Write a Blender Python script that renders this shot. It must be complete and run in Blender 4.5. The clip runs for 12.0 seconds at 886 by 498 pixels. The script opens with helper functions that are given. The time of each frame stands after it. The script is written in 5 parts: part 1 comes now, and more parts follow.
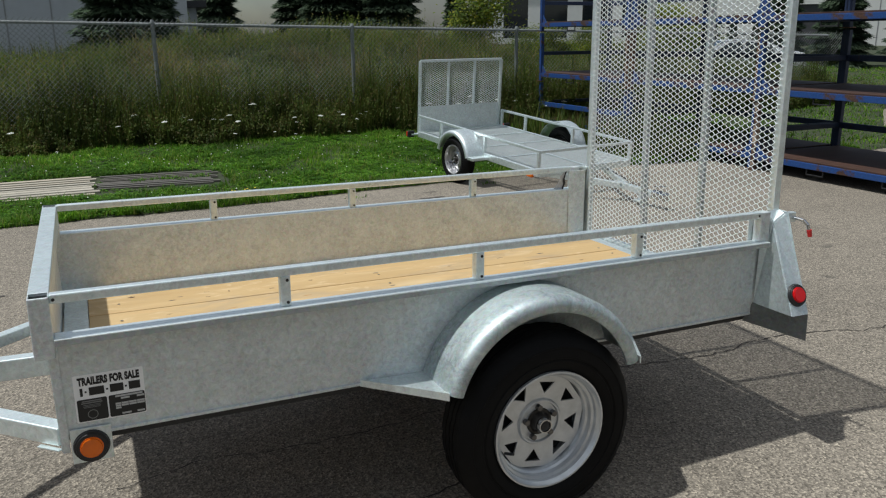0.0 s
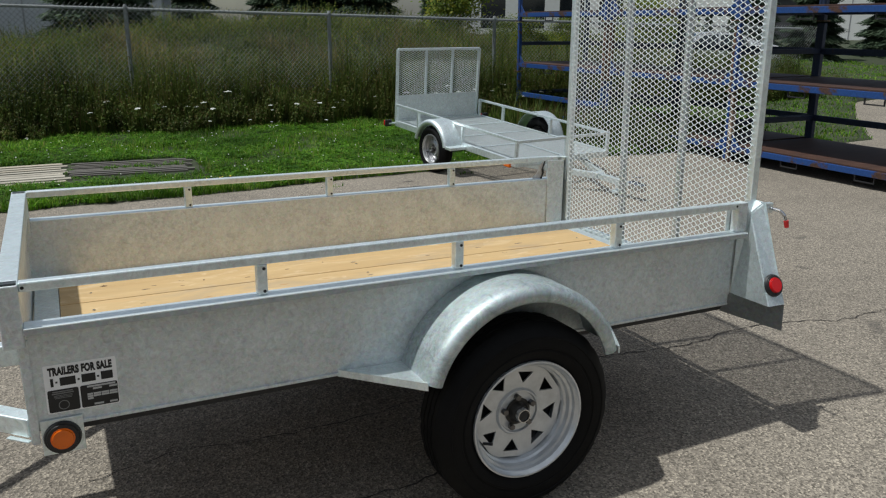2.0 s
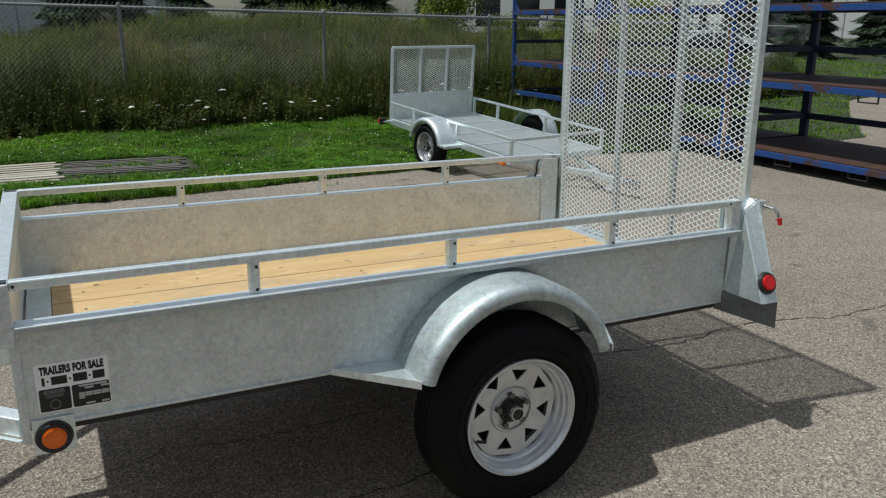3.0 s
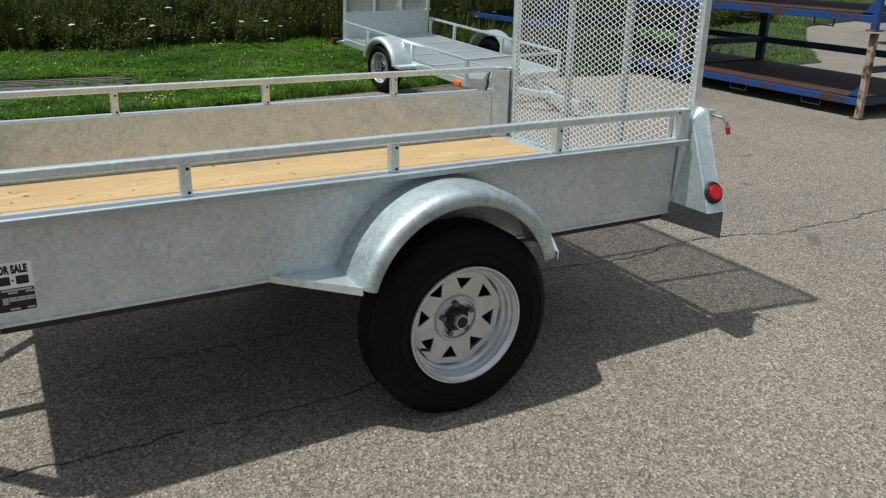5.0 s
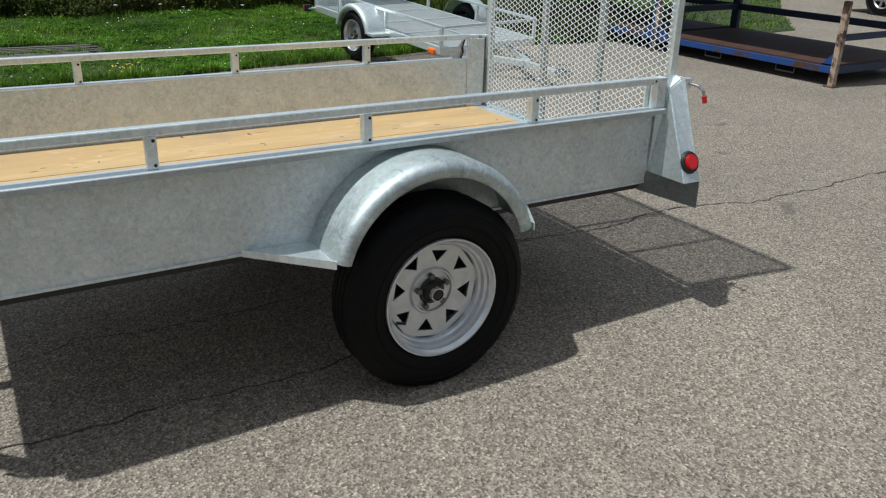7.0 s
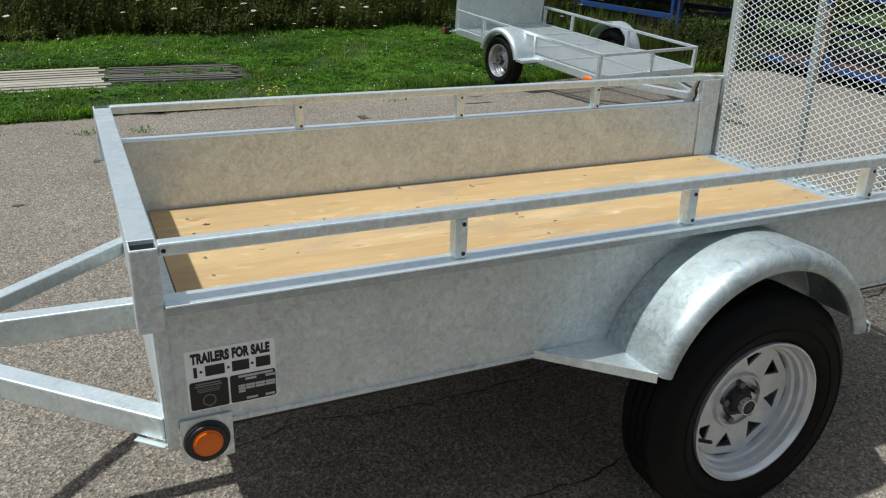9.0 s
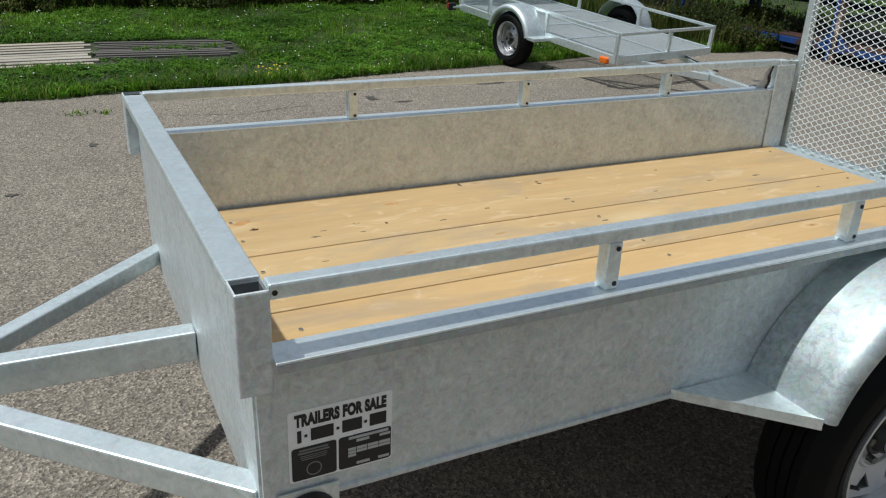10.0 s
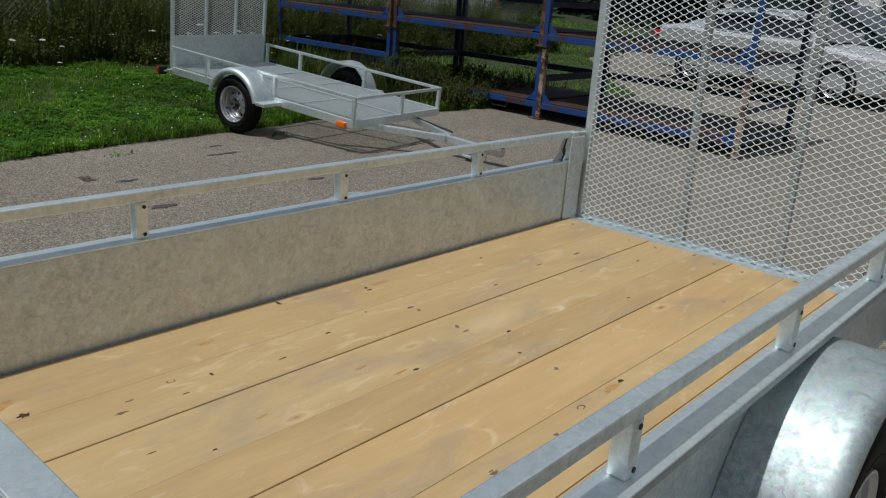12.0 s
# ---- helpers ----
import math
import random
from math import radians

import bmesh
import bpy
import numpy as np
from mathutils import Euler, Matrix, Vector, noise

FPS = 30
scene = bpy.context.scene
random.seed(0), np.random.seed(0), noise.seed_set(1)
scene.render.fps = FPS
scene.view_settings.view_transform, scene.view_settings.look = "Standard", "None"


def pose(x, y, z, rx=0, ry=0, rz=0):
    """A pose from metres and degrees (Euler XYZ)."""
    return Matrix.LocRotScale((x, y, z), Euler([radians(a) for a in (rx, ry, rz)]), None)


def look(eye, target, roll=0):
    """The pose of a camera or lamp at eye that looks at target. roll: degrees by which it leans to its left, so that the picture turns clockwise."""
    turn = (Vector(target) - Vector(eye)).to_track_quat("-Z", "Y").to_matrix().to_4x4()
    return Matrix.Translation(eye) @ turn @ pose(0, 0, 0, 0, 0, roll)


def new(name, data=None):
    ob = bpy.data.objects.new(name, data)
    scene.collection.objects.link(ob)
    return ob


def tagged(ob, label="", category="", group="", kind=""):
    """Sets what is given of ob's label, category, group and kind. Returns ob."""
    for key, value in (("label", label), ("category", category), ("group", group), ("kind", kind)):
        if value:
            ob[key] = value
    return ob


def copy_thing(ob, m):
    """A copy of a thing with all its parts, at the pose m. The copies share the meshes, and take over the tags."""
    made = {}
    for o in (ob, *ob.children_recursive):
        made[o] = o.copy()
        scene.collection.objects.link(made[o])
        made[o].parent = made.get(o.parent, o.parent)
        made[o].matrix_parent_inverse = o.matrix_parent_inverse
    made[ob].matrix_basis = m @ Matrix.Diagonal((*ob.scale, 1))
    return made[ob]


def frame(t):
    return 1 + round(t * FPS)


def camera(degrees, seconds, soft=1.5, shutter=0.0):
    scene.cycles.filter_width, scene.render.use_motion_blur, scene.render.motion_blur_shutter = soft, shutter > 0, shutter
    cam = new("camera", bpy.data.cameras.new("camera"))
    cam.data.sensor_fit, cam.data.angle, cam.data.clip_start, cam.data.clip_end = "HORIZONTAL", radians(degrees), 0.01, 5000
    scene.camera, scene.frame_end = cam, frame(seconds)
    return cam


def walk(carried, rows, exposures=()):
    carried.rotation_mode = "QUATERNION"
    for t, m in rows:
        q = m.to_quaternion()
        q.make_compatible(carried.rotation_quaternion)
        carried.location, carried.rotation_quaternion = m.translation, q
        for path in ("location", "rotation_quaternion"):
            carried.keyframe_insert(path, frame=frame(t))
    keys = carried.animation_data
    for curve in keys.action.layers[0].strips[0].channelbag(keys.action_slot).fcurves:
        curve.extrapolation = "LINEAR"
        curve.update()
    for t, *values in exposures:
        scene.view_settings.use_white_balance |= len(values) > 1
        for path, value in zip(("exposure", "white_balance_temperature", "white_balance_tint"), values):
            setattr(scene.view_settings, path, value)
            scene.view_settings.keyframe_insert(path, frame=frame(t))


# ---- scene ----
cam = camera(58.3, 12.0, 1.2)
PATH = [
    (0, (0.108, -2.203, 1.611), (0.904, -0.443, 1.092), -0.5),
    (0.5, (0.107, -2.197, 1.611), (0.925, -0.449, 1.09), -0.1),
    (1, (0.111, -2.195, 1.606), (0.935, -0.452, 1.073), -0.5),
    (1.5, (0.112, -2.188, 1.601), (0.951, -0.451, 1.076), -0.0),
    (2, (0.109, -2.18, 1.601), (0.956, -0.451, 1.058), 0.2),
    (2.5, (0.113, -2.179, 1.6), (0.963, -0.451, 1.061), 0.0),
    (3, (0.117, -2.179, 1.599), (0.974, -0.456, 1.052), 0.2),
    (3.2, (0.133, -2.177, 1.581), (1.014, -0.477, 1.003), 0.3),
    (4.8, (0.176, -2.181, 1.522), (1.073, -0.534, 0.825), 0.8),
    (5, (0.182, -2.18, 1.505), (1.102, -0.552, 0.795), 1.0),
    (5.5, (0.206, -2.183, 1.485), (1.14, -0.597, 0.703), 0.2),
    (6, (0.217, -2.188, 1.484), (1.168, -0.614, 0.698), 0.3),
    (6.5, (0.214, -2.174, 1.49), (1.161, -0.595, 0.709), 0.5),
    (7, (0.203, -2.149, 1.5), (1.162, -0.577, 0.72), 1.3),
    (7.5, (0.108, -2.063, 1.535), (0.934, -0.408, 0.774), 1.8),
    (7.7, (0.079, -1.996, 1.52), (0.896, -0.324, 0.786), 2.1),
    (9.3, (-0.176, -1.31, 1.514), (0.61, 0.364, 0.755), 1.4),
    (9.5, (-0.214, -1.237, 1.502), (0.586, 0.424, 0.728), 1.6),
    (10, (-0.261, -0.998, 1.475), (0.578, 0.631, 0.674), 2.3),
    (10.5, (-0.295, -0.822, 1.459), (0.781, 0.664, 0.663), 4.2),
    (11, (-0.349, -0.67, 1.441), (1.065, 0.492, 0.633), 3.9),
    (11.5, (-0.371, -0.526, 1.446), (1.193, 0.486, 0.718), 6.4),
    (12, (-0.299, -0.392, 1.476), (1.139, 0.841, 0.836), 4.4),
]
EXPOSURES = [(0, -0.10, 6285, 7), (3.2, -0.10, 6270, 7), (5.5, 0.04, 6195, 7), (7.7, 0.0, 6190, 7), (9.5, -0.04, 6185, 7), (10.0, -0.18, 6180, 7), (10.5, -0.18, 6180, 7), (11.0, -0.31, 6185, 7), (11.5, -0.52, 6185, 7), (12, -0.66, 6200, 7)]
walk(cam, [(t, look(eye, target, roll)) for t, eye, target, roll in PATH], EXPOSURES)


# ---- world and light ----
SHIFT = Vector((0.40, -0.092, -1.0))
world = bpy.data.worlds.new("world")
scene.world = world
world.use_nodes = True
wn = world.node_tree
sky = wn.nodes.new("ShaderNodeTexSky")
sky.sky_type, sky.sun_disc = "NISHITA", False
sky.sun_elevation = math.atan2(1.0, math.hypot(SHIFT.x, SHIFT.y))
sky.sun_rotation = math.atan2(-SHIFT.x, -SHIFT.y)
sky.air_density, sky.dust_density, sky.ozone_density = 1.0, 1.2, 1.0
puffs = wn.nodes.new("ShaderNodeTexNoise")
puffs.inputs["Scale"].default_value, puffs.inputs["Detail"].default_value, puffs.inputs["Roughness"].default_value = 2.6, 7.0, 0.58
cover = wn.nodes.new("ShaderNodeValToRGB")
cover.color_ramp.elements[0].position, cover.color_ramp.elements[1].position = 0.42, 0.62
cover.color_ramp.elements[1].color = (0.75, 0.75, 0.75, 1)
clouds = wn.nodes.new("ShaderNodeMix")
clouds.data_type = "RGBA"
aim = wn.nodes.new("ShaderNodeTexCoord")
split = wn.nodes.new("ShaderNodeSeparateXYZ")
lift = wn.nodes.new("ShaderNodeMapRange")
lift.inputs["From Min"].default_value, lift.inputs["From Max"].default_value = 0.0, 1.0
lift.inputs["To Min"].default_value, lift.inputs["To Max"].default_value = 0.2, 2.3
tint = wn.nodes.new("ShaderNodeMix")
tint.data_type, tint.blend_type = "RGBA", "MULTIPLY"
tint.inputs[0].default_value = 1.0
tint.inputs[6].default_value = (9.1, 9.0, 8.7, 1)
wn.links.new(aim.outputs["Generated"], split.inputs[0])
wn.links.new(split.outputs["Z"], lift.inputs["Value"])
wn.links.new(lift.outputs[0], tint.inputs[7])
wn.links.new(tint.outputs[2], clouds.inputs[7])
wn.links.new(puffs.outputs["Fac"], cover.inputs[0])
wn.links.new(cover.outputs[0], clouds.inputs[0])
wn.links.new(sky.outputs[0], clouds.inputs[6])
wn.links.new(clouds.outputs[2], wn.nodes["Background"].inputs[0])
wn.nodes["Background"].inputs[1].default_value = 0.066
lamp = bpy.data.lights.new("sun", "SUN")
lamp.energy, lamp.angle, lamp.color = 3.98, radians(1.1), (1.0, 0.985, 0.945)
sun = new("sun", lamp)
sun.rotation_mode = "QUATERNION"
sun.rotation_quaternion = SHIFT.to_track_quat("-Z", "Y")
sun.location = (-8, 2, 20)


# ---- materials ----
def links(mat):
    tree = mat.node_tree
    return tree, tree.nodes["Principled BSDF"]


def node(tree, kind, **values):
    n = tree.nodes.new(kind)
    for key, value in values.items():
        if key in n.inputs:
            n.inputs[key].default_value = value
    return n


def coords(tree, scale=(1, 1, 1), world_space=False):
    m = node(tree, "ShaderNodeMapping")
    m.inputs["Scale"].default_value = scale
    if world_space:
        g = tree.nodes.new("ShaderNodeNewGeometry")
        tree.links.new(g.outputs["Position"], m.inputs["Vector"])
    else:
        c = tree.nodes.new("ShaderNodeTexCoord")
        tree.links.new(c.outputs["Object"], m.inputs["Vector"])
    return m.outputs[0]


def noise_of(tree, vec, scale, detail=4.0, rough=0.6, dist=0.0):
    n = node(tree, "ShaderNodeTexNoise", Scale=scale, Detail=detail, Roughness=rough, Distortion=dist)
    tree.links.new(vec, n.inputs["Vector"])
    return n.outputs["Fac"]


def ramp_of(tree, fac, stops):
    r = tree.nodes.new("ShaderNodeValToRGB")
    el = r.color_ramp.elements
    while len(el) < len(stops):
        el.new(0.5)
    for e, (pos, col) in zip(el, stops):
        e.position = pos
        e.color = (*col, 1) if len(col) == 3 else col
    tree.links.new(fac, r.inputs[0])
    return r.outputs[0]


def mix_of(tree, fac, a, b, kind="MIX"):
    m = tree.nodes.new("ShaderNodeMix")
    m.data_type, m.blend_type = "RGBA", kind
    for sock, v in ((m.inputs[0], fac), (m.inputs[6], a), (m.inputs[7], b)):
        if isinstance(v, (int, float)):
            sock.default_value = v
        elif isinstance(v, tuple):
            sock.default_value = (*v, 1)
        else:
            tree.links.new(v, sock)
    return m.outputs[2]


def bump_of(tree, bsdf, fac, strength, distance):
    b = node(tree, "ShaderNodeBump", Strength=strength, Distance=distance)
    tree.links.new(fac, b.inputs["Height"])
    tree.links.new(b.outputs[0], bsdf.inputs["Normal"])


def material(name):
    mat = bpy.data.materials.new(name)
    mat.use_nodes = True
    return mat


def plain(name, col, rough=0.5, metal=0.0, vary=0.15, scale=25.0, bump=0.15):
    """A paint or plastic with faint blotches, grain and relief."""
    mat = material(name)
    tree, bsdf = links(mat)
    vec = coords(tree)
    n = noise_of(tree, vec, scale, 6)
    big = noise_of(tree, vec, scale * 0.12, 3)
    lo, hi = tuple(c * (1 - vary) for c in col), tuple(min(1, c * (1 + vary)) for c in col)
    a = ramp_of(tree, n, [(0.3, lo), (0.7, hi)])
    c = mix_of(tree, ramp_of(tree, big, [(0.35, (0, 0, 0)), (0.7, (0.5, 0.5, 0.5))]), a, lo)
    tree.links.new(c, bsdf.inputs["Base Color"])
    bsdf.inputs["Roughness"].default_value, bsdf.inputs["Metallic"].default_value = rough, metal
    if bump:
        bump_of(tree, bsdf, n, bump, 0.002)
    return mat


def galvanised(name, tone=0.56, rough=0.42, metal=0.5, blotch=0.5, cool=1.0, scale=1.0):
    """Hot-dip zinc: soft mottling at two sizes, faint spangle, a few pale runs."""
    mat = material(name)
    tree, bsdf = links(mat)
    vec = coords(tree)
    cloud = noise_of(tree, vec, 24.0 * scale, 9, 0.76, 0.8)
    wide = noise_of(tree, vec, 4.5 * scale, 4, 0.55, 0.4)
    fine = noise_of(tree, vec, 140.0, 4, 0.6)
    run = noise_of(tree, coords(tree, (3.0, 3.0, 0.5)), 11.0, 5, 0.65, 0.4)
    spang = node(tree, "ShaderNodeTexVoronoi", Scale=95.0)
    tree.links.new(vec, spang.inputs["Vector"])
    g, bl = 1.0 + 0.075 * cool, 1.0 + 0.085 * cool

    def shade(f):
        return (min(1, tone * f), min(1, tone * f * g), min(1, tone * f * bl))

    a = ramp_of(tree, cloud, [(0.36, shade(1 - 0.42 * blotch)), (0.44, shade(1 - 0.16 * blotch)), (0.52, shade(1.0)), (0.64, shade(1 + 0.30 * blotch))])
    a = mix_of(tree, 0.35 * blotch, a, ramp_of(tree, wide, [(0.35, shade(0.72)), (0.65, shade(1.25))]))
    a = mix_of(tree, ramp_of(tree, run, [(0.60, (0, 0, 0)), (0.74, (0.4 * blotch,) * 3)]), a, shade(0.66))
    speck = ramp_of(tree, noise_of(tree, vec, 75.0, 5, 0.65, 0.6), [(0.50, (0, 0, 0)), (0.58, (1, 1, 1))])
    where = ramp_of(tree, noise_of(tree, vec, 5.5, 4, 0.6, 0.3), [(0.46, (0, 0, 0)), (0.60, (0.42 * blotch,) * 3)])
    a = mix_of(tree, mix_of(tree, 1.0, speck, where, "MULTIPLY"), a, shade(0.5))
    c = mix_of(tree, 0.07, a, spang.outputs["Color"], "OVERLAY")
    tree.links.new(c, bsdf.inputs["Base Color"])
    r = ramp_of(tree, cloud, [(0.25, (rough + 0.12,) * 3), (0.75, (rough - 0.06,) * 3)])
    tree.links.new(mix_of(tree, 0.2, r, fine), bsdf.inputs["Roughness"])
    bsdf.inputs["Metallic"].default_value = metal
    bump_of(tree, bsdf, mix_of(tree, 0.5, fine, cloud), 0.10, 0.003)
    return mat


def asphalt_material():
    mat = material("worn asphalt")
    tree, bsdf = links(mat)
    vec = coords(tree, (1, 1, 1), True)
    stones = node(tree, "ShaderNodeTexVoronoi", Scale=128.0)
    tree.links.new(vec, stones.inputs["Vector"])
    grit = noise_of(tree, vec, 95.0, 3, 0.7)
    patch = noise_of(tree, vec, 0.55, 6, 0.6)
    mid = noise_of(tree, vec, 6.0, 5, 0.65)
    spot = noise_of(tree, vec, 3.1, 3, 0.5, 0.3)
    grain = ramp_of(tree, stones.outputs["Color"], [(0.1, (0.09, 0.078, 0.064)), (0.4, (0.185, 0.162, 0.134)), (0.72, (0.285, 0.251, 0.208)), (0.97, (0.47, 0.412, 0.333))])
    grain = mix_of(tree, 0.75, grain, ramp_of(tree, grit, [(0.36, (0.35, 0.35, 0.35)), (0.62, (0.62, 0.62, 0.62))]), "OVERLAY")
    big = ramp_of(tree, patch, [(0.3, (0.82, 0.81, 0.79)), (0.7, (1.12, 1.11, 1.08))])
    c = mix_of(tree, 1.0, grain, big, "MULTIPLY")
    c = mix_of(tree, 1.0, c, ramp_of(tree, mid, [(0.3, (0.92, 0.92, 0.92)), (0.65, (1.04, 1.04, 1.04))]), "MULTIPLY")
    c = mix_of(tree, ramp_of(tree, spot, [(0.70, (0, 0, 0)), (0.76, (0.55, 0.55, 0.55))]), c, (0.07, 0.062, 0.055))
    pock = noise_of(tree, vec, 17.0, 3, 0.55, 0.4)
    c = mix_of(tree, ramp_of(tree, pock, [(0.70, (0, 0, 0)), (0.74, (0.6, 0.6, 0.6))]), c, (0.06, 0.052, 0.045))
    tree.links.new(c, bsdf.inputs["Base Color"])
    bsdf.inputs["Roughness"].default_value = 0.88
    bump_of(tree, bsdf, stones.outputs["Distance"], 0.8, 0.006)
    return mat


def wood_material(name, light, dark, knots=True, scale=1.0, grey=0.0):
    mat = material(name)
    tree, bsdf = links(mat)
    info = tree.nodes.new("ShaderNodeObjectInfo")
    c = tree.nodes.new("ShaderNodeTexCoord")
    add = tree.nodes.new("ShaderNodeVectorMath")
    add.operation = "ADD"
    offs = tree.nodes.new("ShaderNodeCombineXYZ")
    mul = tree.nodes.new("ShaderNodeMath")
    mul.operation = "MULTIPLY"
    mul.inputs[1].default_value = 37.0
    tree.links.new(info.outputs["Random"], mul.inputs[0])
    for k in range(3):
        tree.links.new(mul.outputs[0], offs.inputs[k])
    tree.links.new(c.outputs["Object"], add.inputs[0])
    tree.links.new(offs.outputs[0], add.inputs[1])

    def vec(sx, sy):
        m = node(tree, "ShaderNodeMapping")
        m.inputs["Scale"].default_value = (sx * scale, sy * scale, sy * scale)
        tree.links.new(add.outputs[0], m.inputs["Vector"])
        return m.outputs[0]

    grain = noise_of(tree, vec(0.7, 17), 3.0, 6, 0.6, 0.6)
    fine = noise_of(tree, vec(5.0, 160), 2.0, 3, 0.6)
    broad = noise_of(tree, vec(1.1, 4.5), 1.7, 5, 0.6, 0.5)
    mid = tuple((a + b) / 2 for a, b in zip(light, dark))
    pale = tuple(min(1, c * 1.12 + 0.03) for c in light)
    a = ramp_of(tree, grain, [(0.2, dark), (0.48, mid), (0.72, light)])
    a = mix_of(tree, 0.45, a, ramp_of(tree, broad, [(0.3, dark), (0.45, mid), (0.58, light), (0.72, pale)]))
    a = mix_of(tree, 0.04, a, ramp_of(tree, fine, [(0.35, (0.25, 0.25, 0.25)), (0.65, (0.75, 0.75, 0.75))]), "OVERLAY")
    tone = ramp_of(tree, info.outputs["Random"], [(0.0, (0.93, 0.90, 0.86)), (0.5, (1.0, 1.0, 1.0)), (1.0, (1.06, 1.01, 0.93))])
    a = mix_of(tree, 1.0, a, tone, "MULTIPLY")
    if knots:
        for size, gate_at, far, core in ((3.6, 0.94, 0.30, 0.09), (8.0, 0.955, 0.2, 0.10)):
            v = node(tree, "ShaderNodeTexVoronoi", Scale=size)
            tree.links.new(vec(0.85, 2.1), v.inputs["Vector"])
            gate = node(tree, "ShaderNodeMath")
            gate.operation = "GREATER_THAN"
            gate.inputs[1].default_value = gate_at
            sep = tree.nodes.new("ShaderNodeSeparateColor")
            tree.links.new(v.outputs["Color"], sep.inputs[0])
            tree.links.new(sep.outputs[0], gate.inputs[0])
            warp = mix_of(tree, 0.18, v.outputs["Distance"], broad, "ADD")
            halo = ramp_of(tree, warp, [(core + 0.10, (0.5, 0.5, 0.5)), (far + 0.10, (0, 0, 0))])
            swirl = ramp_of(tree, warp, [(far + 0.06, (0, 0, 0)), (far + 0.13, (0.22, 0.22, 0.22)), (far + 0.30, (0, 0, 0))])
            a = mix_of(tree, mix_of(tree, 1.0, swirl, gate.outputs[0], "MULTIPLY"), a, (0.78, 0.65, 0.44))
            a = mix_of(tree, mix_of(tree, 1.0, halo, gate.outputs[0], "MULTIPLY"), a, (0.46, 0.24, 0.075))
            ring = ramp_of(tree, warp, [(core + 0.055, (0.9, 0.9, 0.9)), (core + 0.10, (0, 0, 0))])
            a = mix_of(tree, mix_of(tree, 1.0, ring, gate.outputs[0], "MULTIPLY"), a, (0.12, 0.05, 0.02))
        flare = noise_of(tree, vec(2.2, 6.0), 2.2, 5, 0.6, 1.8)
        a = mix_of(tree, ramp_of(tree, flare, [(0.58, (0, 0, 0)), (0.70, (0.42, 0.42, 0.42))]), a, (0.76, 0.61, 0.40))
        stain = noise_of(tree, vec(1.5, 3.6), 1.5, 6, 0.62, 0.4)
        a = mix_of(tree, ramp_of(tree, stain, [(0.52, (0, 0, 0)), (0.66, (0.5, 0.5, 0.5))]), a, (0.31, 0.25, 0.185))
        blush = noise_of(tree, vec(1.2, 7.0), 2.4, 4, 0.55, 0.8)
        a = mix_of(tree, ramp_of(tree, blush, [(0.56, (0, 0, 0)), (0.68, (0.4, 0.4, 0.4))]), a, (0.60, 0.375, 0.165))
    if grey:
        a = mix_of(tree, ramp_of(tree, broad, [(0.35, (grey,) * 3), (0.6, (grey * 0.5,) * 3)]), a, (0.2, 0.19, 0.17))
    tree.links.new(a, bsdf.inputs["Base Color"])
    bsdf.inputs["Roughness"].default_value = 0.62
    bump_of(tree, bsdf, mix_of(tree, 0.5, grain, fine), 0.12, 0.002)
    return mat


def leafy(name, stops, rough=0.6):
    """Leaves and blades: one tone for each island, with a little light let through."""
    mat = material(name)
    tree, bsdf = links(mat)
    g = tree.nodes.new("ShaderNodeNewGeometry")
    big = noise_of(tree, coords(tree, (1, 1, 1), True), 0.7, 4, 0.6)
    a = ramp_of(tree, g.outputs["Random Per Island"], stops)
    c = mix_of(tree, 1.0, a, ramp_of(tree, big, [(0.36, (0.5, 0.53, 0.5)), (0.62, (1.2, 1.14, 1.0))]), "MULTIPLY")
    small = noise_of(tree, coords(tree, (1, 1, 1), True), 5.0, 3, 0.6)
    c = mix_of(tree, 1.0, c, ramp_of(tree, small, [(0.32, (0.6, 0.62, 0.6)), (0.62, (1.15, 1.15, 1.1))]), "MULTIPLY")
    tree.links.new(c, bsdf.inputs["Base Color"])
    bsdf.inputs["Roughness"].default_value = rough
    bsdf.inputs["Specular IOR Level"].default_value = 0.2
    t = tree.nodes.new("ShaderNodeBsdfTranslucent")
    tree.links.new(c, t.inputs["Color"])
    m = node(tree, "ShaderNodeMixShader")
    m.inputs[0].default_value = 0.44
    tree.links.new(bsdf.outputs[0], m.inputs[1])
    tree.links.new(t.outputs[0], m.inputs[2])
    tree.links.new(m.outputs[0], tree.nodes["Material Output"].inputs["Surface"])
    return mat


def rusty_paint(name, col, amount=0.62):
    mat = material(name)
    tree, bsdf = links(mat)
    vec = coords(tree)
    n = noise_of(tree, vec, 4.5, 8, 0.7, 0.4)
    fine = noise_of(tree, vec, 40, 4)
    p = ramp_of(tree, fine, [(0.3, tuple(c * 0.75 for c in col)), (0.7, tuple(c * 1.15 for c in col))])
    r = ramp_of(tree, fine, [(0.3, (0.03, 0.016, 0.012)), (0.7, (0.095, 0.045, 0.028))])
    mask = ramp_of(tree, n, [(amount - 0.03, (0, 0, 0)), (amount + 0.04, (1, 1, 1))])
    tree.links.new(mix_of(tree, mask, p, r), bsdf.inputs["Base Color"])
    bsdf.inputs["Roughness"].default_value = 0.55
    bump_of(tree, bsdf, n, 0.2, 0.003)
    return mat


